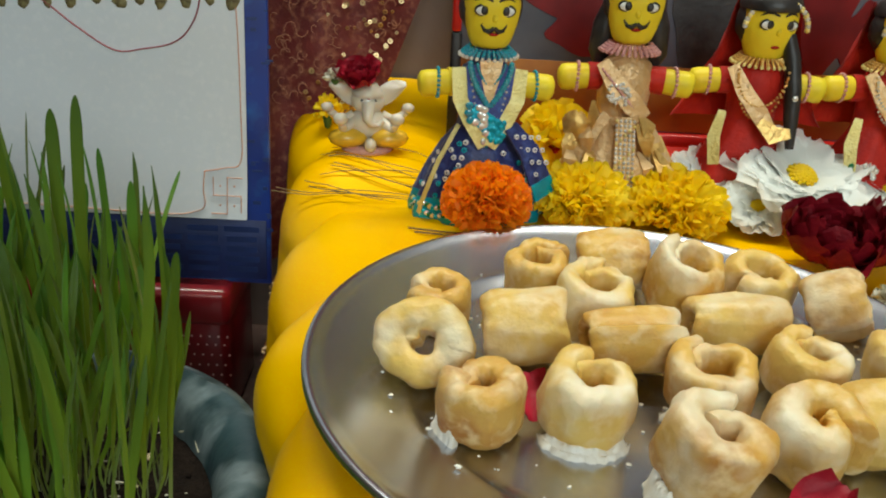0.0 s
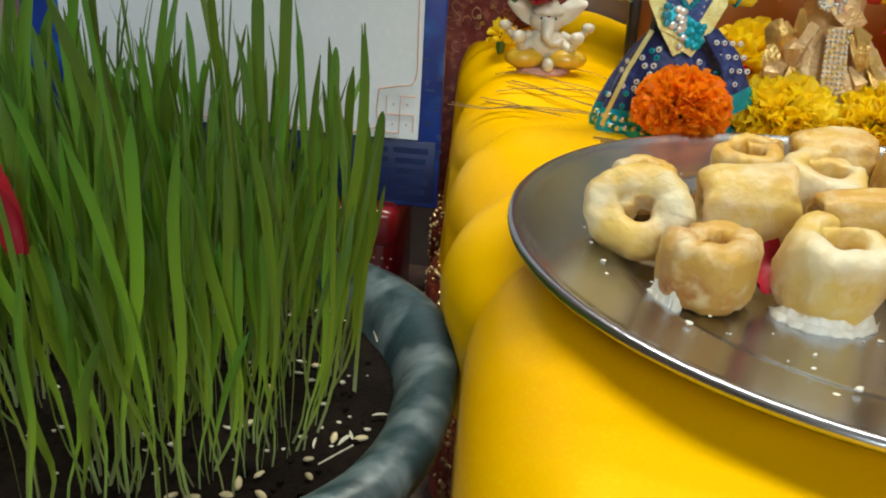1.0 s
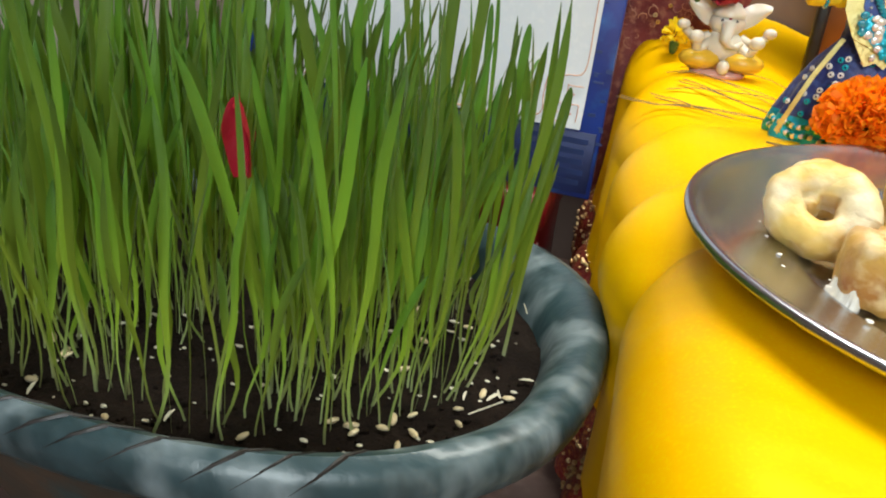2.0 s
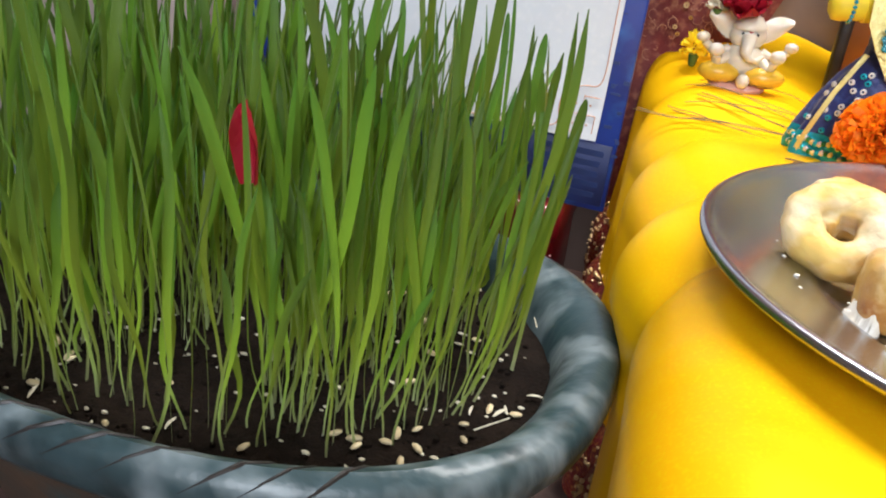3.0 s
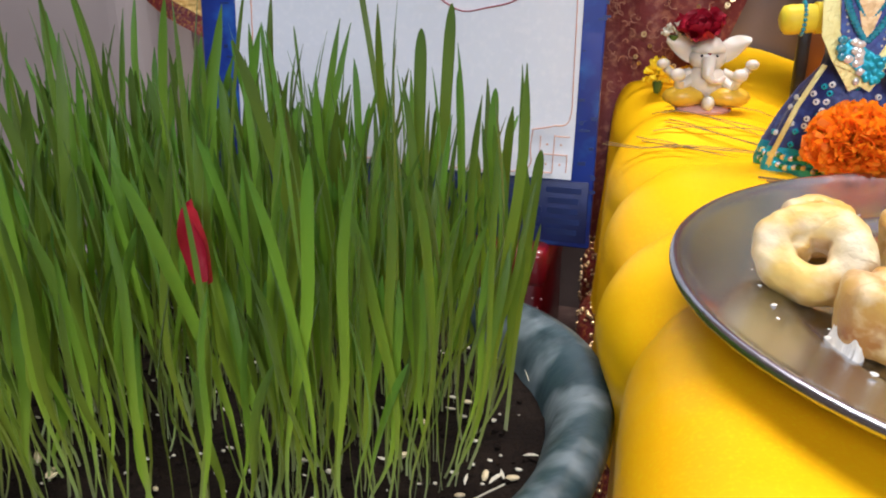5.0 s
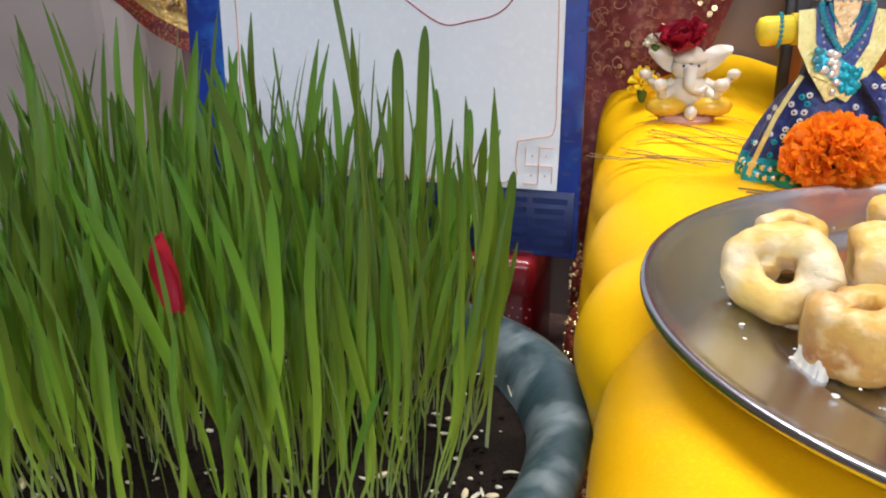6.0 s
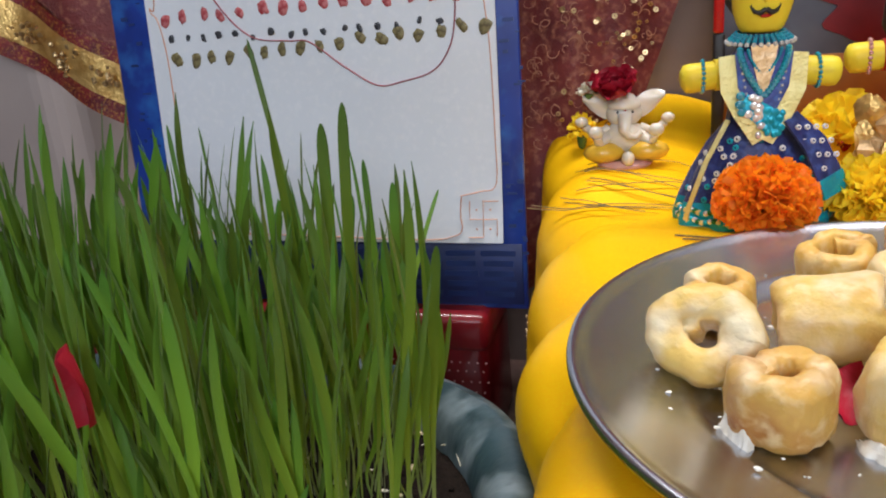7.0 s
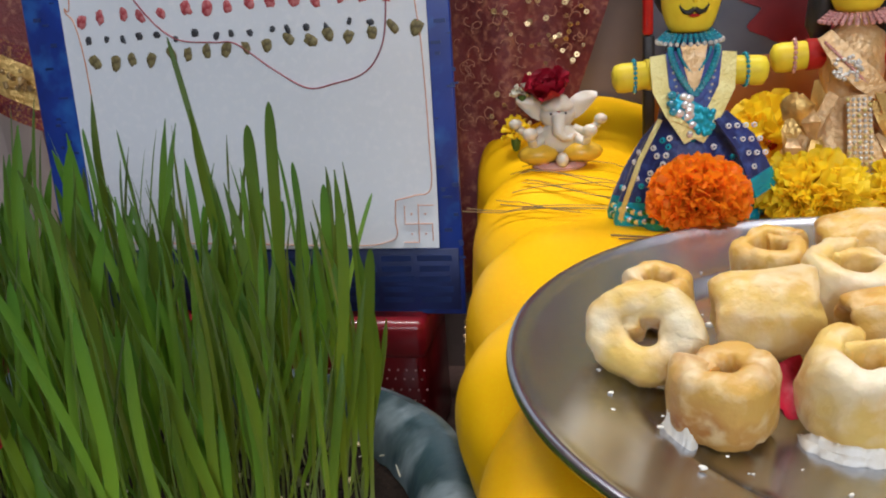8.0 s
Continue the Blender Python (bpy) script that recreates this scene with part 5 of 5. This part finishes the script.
def beige_doll():
    s = Shape()
    doll_body(s, BEIGE, GOLD, BEIGE, RED, PBEAD, 2.2, 0.033)
    doll_head(s, 0.1285, K, RED, True)
    for side in (-1, 1):
        s.tube([(side * 0.0125, 0.006, 0.132), (side * 0.0165, 0.006, 0.118), (side * 0.0180, 0.007, 0.102), (side * 0.015, 0.010, 0.088)], [0.006, 0.0075, 0.007, 0.003], 10, K)
        # puffed gold folds at the hips
        for j in range(4):
            s.ribbon([(side * (0.010 + 0.004 * j), -0.0155, 0.066 - 0.004 * j), (side * (0.020 + 0.004 * j), -0.0195 - 0.001 * j, 0.052 - 0.006 * j), (side * (0.023 + 0.003 * j), -0.019, 0.030 - 0.006 * j)], [0.006, 0.010, 0.004], (0.3 * side, -1, 0.3), 0.0012, GOLD if j % 2 else BEIGE)
    collar(s, 0.1085, PBEAD, PBEAD, 0.0135)
    s.ribbon([(-0.017, -0.0125, 0.098), (-0.008, -0.0185, 0.086), (0.004, -0.0205, 0.074), (0.013, -0.0185, 0.066)], [0.008, 0.012, 0.013, 0.009], (0, -1, 0.2), 0.0014, BEIGE)
    bead_line(s, [(-0.0165 + 0.030 * k / 26, -0.0165 - 0.0055 * math.sin(k / 26 * 3.14), 0.094 - 0.031 * k / 26) for k in range(27)], 0.0010, PBEAD)
    r8 = random.Random(6)
    for k in range(30):
        s.ball((-0.006 + r8.uniform(-0.006, 0.008), -0.0225, 0.088 - r8.uniform(0, 0.014)), 0.0013, 0.0008, 0.0013, SILVER, 6)
    # the beaded panel down the front
    s.ribbon([(0.001, -0.0205, 0.066), (0.003, -0.0235, 0.045), (0.005, -0.0265, 0.022), (0.006, -0.029, 0.004)], [0.009, 0.013, 0.015, 0.015], (0, -1, 0.15), 0.0012, BEIGE)
    for r in range(22):
        for c in range(5):
            t = r / 21
            s.ball((0.001 + 0.005 * t + (c - 2) * 0.0027, -0.0228 - 0.0085 * t, 0.064 - 0.060 * t), 0.00115, 0.0008, 0.00125, SILVER if (r + c) % 5 else PGOLD, 6)
    for k in range(22):
        side = -1 if k % 2 else 1
        x, z = side * r8.uniform(0.010, 0.030), r8.uniform(0.012, 0.068)
        y = -0.017 - 0.010 * (1 - z / 0.07)
        s.ribbon([(x - 0.004, y, z + 0.010), (x + side * 0.003, y - r8.uniform(0.003, 0.008), z + 0.002), (x + side * r8.uniform(0, 0.006), y - 0.002, z - 0.010)], [0.002, r8.uniform(0.006, 0.011), 0.003], (side * r8.uniform(-0.2, 0.6), -1, r8.uniform(-0.2, 0.5)), 0.0009, GOLD if k % 3 else BEIGE)
    s.ball((-0.029, -0.020, 0.060), 0.0085, 0.006, 0.0085, GOLD, 14, 0.5)
    return s


def red_doll(trim=GOLD, seed=3.0):
    s = Shape()
    doll_body(s, RED, GOLD, RED, RED, PBEAD, seed, 0.037)
    doll_head(s, 0.1215, K, K, False, 14)
    # veil round the head and shoulders
    rows = []
    for j in range(13):
        t = j / 12
        row = []
        for k in range(19):
            a = math.pi * (0.06 + 0.88 * k / 18)
            r = 0.019 + 0.010 * t + 0.022 * t * t
            row.append((r * math.cos(a) * (1 + 0.04 * math.sin(k * 2.1 + j)), 0.001 + 0.018 * math.sin(a) + 0.006 * t, 0.143 - 0.085 * t - 0.010 * math.sin(a * 1.0) * (1 - t)))
        rows.append(row)
    s.grid(rows, RED).grid([[(p[0], p[1] + 0.0012, p[2]) for p in row] for row in rows], RED)
    for k in range(24):
        a = math.pi * k / 23
        s.ball((0.0186 * math.cos(a) + 0.003, -0.0105 - 0.002 * math.sin(a), 0.1225 + 0.0165 * math.sin(a)), 0.0019, slot=SILVER if k % 2 else PGOLD, n=6)
    s.lathe([(0.0125, 0.1375), (0.0135, 0.141), (0.010, 0.147), (0.005, 0.152), (0.001, 0.154)], 20, GOLD)
    collar(s, 0.1040, GOLD, PGOLD, 0.0135)
    for fall in (0.030, 0.022):
        bead_line(s, [((0.017 - 0.002) * math.cos(math.pi * k / 24), -0.0175 - 0.003 * math.sin(math.pi * k / 24), 0.097 - fall * math.sin(math.pi * k / 24)) for k in range(25)], 0.0010, trim)
    s.ribbon([(-0.0185, -0.0120, 0.098), (-0.010, -0.0180, 0.084), (0.002, -0.0205, 0.070), (0.010, -0.0205, 0.060)], [0.007, 0.010, 0.011, 0.008], (0, -1, 0.2), 0.0012, BEIGE)
    s.ribbon([(-0.020, -0.016, 0.070), (-0.0235, -0.0215, 0.054), (-0.021, -0.024, 0.036)], [0.005, 0.008, 0.007], (-0.3, -1, 0.1), 0.0012, PGOLD)
    s.tube([(0.0125, -0.006, 0.118), (0.017, -0.011, 0.104), (0.020, -0.0155, 0.086), (0.022, -0.018, 0.068), (0.024, -0.022, 0.050)], [0.0045, 0.005, 0.0052, 0.0046, 0.0025], 10, K)
    s.ball((0.021, -0.021, 0.082), 0.0020, 0.001, 0.0020, SILVER, 8)
    s.ribbon([(0.002, -0.0225, 0.066), (0.012, -0.0235, 0.058), (0.022, -0.0225, 0.060)], [0.006, 0.012, 0.006], (0, -1, 0.3), 0.0014, GREEN if trim == SILVER else GOLD)
    if trim == SILVER:
        for k in range(26):
            s.ball((-0.022 + 0.010 * nz(k * 1.7) + 0.016 * (k % 3), -0.025, 0.036 + 0.02 * nz(k * 2.9, 4)), 0.0022, 0.0014, 0.0022, SILVER if k % 3 else GREEN, 6)
    return s


def put_doll(shape, label, x, y, turn, size=1.0):
    whole("dressed_doll", shape, DOLL_MATS, label, "doll", pose(x, y, cloth_top(x, y), 0, 0, turn) @ Matrix.Diagonal((size, size, size, 1)), "dolls on the altar")


put_doll(blue_doll(), "yellow-faced doll in a navy and teal skirt on the cloth", 0.027, 0.512, 4, 0.97)
put_doll(beige_doll(), "yellow-faced doll in gold beige cloth with silver beads", 0.117, 0.535, -6, 1.0)
put_doll(red_doll(), "yellow-faced doll in a red veil with a gold crown", 0.205, 0.545, -10, 1.0)
put_doll(red_doll(SILVER, 5.0), "yellow-faced doll in red with green and silver beads", 0.292, 0.545, -4, 1.0)

# ---- the framed print behind the dolls ----
FRAME_Y = 0.640
fz = 0.222
framed = base("framed_print", "framed grey-blue print with red shapes behind the dolls", "picture", pose(0.245, FRAME_Y, fz, -4, 0, 0))
part("print", Shape().block(0.47, 0.004, 0.44, 0.0005, m=pose(0, 0.004, 0.22)), M_PICTURE, framed)
for name, sx, sz, x, z in (("side_bar", 0.007, 0.37, -0.233, 0.265), ("side_bar", 0.011, 0.46, 0.239, 0.22), ("cross_bar", 0.467, 0.011, 0, 0.0055), ("cross_bar", 0.467, 0.011, 0, 0.4445)):
    part(name, Shape().block(sx, 0.014, sz, 0.002, m=pose(x, 0, z)), M_FRAME_RED, framed, "glossy red frame bar")
rng = random.Random(8)


def print_patch(shape, x, z, rx, rz, seed):
    n = 40
    ring = [(x + rx * math.cos(math.tau * k / n) * (1 + 0.4 * nz(math.cos(math.tau * k / n) * 1.6 + seed, math.sin(math.tau * k / n) * 1.6, seed)), 0.0008 - 0.00004 * (seed % 7), z + rz * math.sin(math.tau * k / n) * (1 + 0.4 * nz(math.cos(math.tau * k / n) * 1.6, math.sin(math.tau * k / n) * 1.6 + seed))) for k in range(n)]
    shape.add(ring + [(p[0], 0.0024, p[2]) for p in ring], [tuple(range(n))] + [(k, (k + 1) % n, n + (k + 1) % n, n + k) for k in range(n)])


for x, z, rx, rz in ((-0.135, 0.120, 0.045, 0.035), (-0.125, 0.085, 0.035, 0.022), (0.035, 0.115, 0.040, 0.055), (0.085, 0.085, 0.022, 0.035), (0.15, 0.12, 0.035, 0.045), (-0.02, 0.16, 0.05, 0.03), (-0.14, 0.21, 0.06, 0.05), (0.05, 0.25, 0.06, 0.05)):
    patch = Shape()
    print_patch(patch, x, z, rx, rz, x * 31 + 2)
    part("red_shape", patch, M_PICTURE_RED, framed, "dark red printed shape")
for x, z, rx, rz in ((-0.035, 0.095, 0.030, 0.045), (-0.21, 0.05, 0.014, 0.05), (0.01, 0.15, 0.014, 0.03), (0.12, 0.17, 0.03, 0.02)):
    patch = Shape()
    print_patch(patch, x, z, rx, rz, x * 17 + 5)
    part("dark_shape", patch, M_BLACK, framed, "black printed shape")
part("side_foot", Shape().block(0.008, 0.014, 0.09, 0.002, m=pose(-0.2325, 0, 0.035)), M_BLACK, framed, "black foot of the frame")
part("lower_band", Shape().block(0.46, 0.0012, 0.050, 0.0003, m=pose(0, 0.0012, 0.037)), M_PICTURE_ORANGE, framed, "orange brown printed band")
cushion = Shape()
whole("red_cushion", cushion.block(0.40, 0.045, 0.022, 0.009, m=pose(0.245, 0.598, TOP + 0.012, 0, 0, 0), segments=3), M_REDCLOTH, "flat red cloth cushion behind the dolls", "cushion")
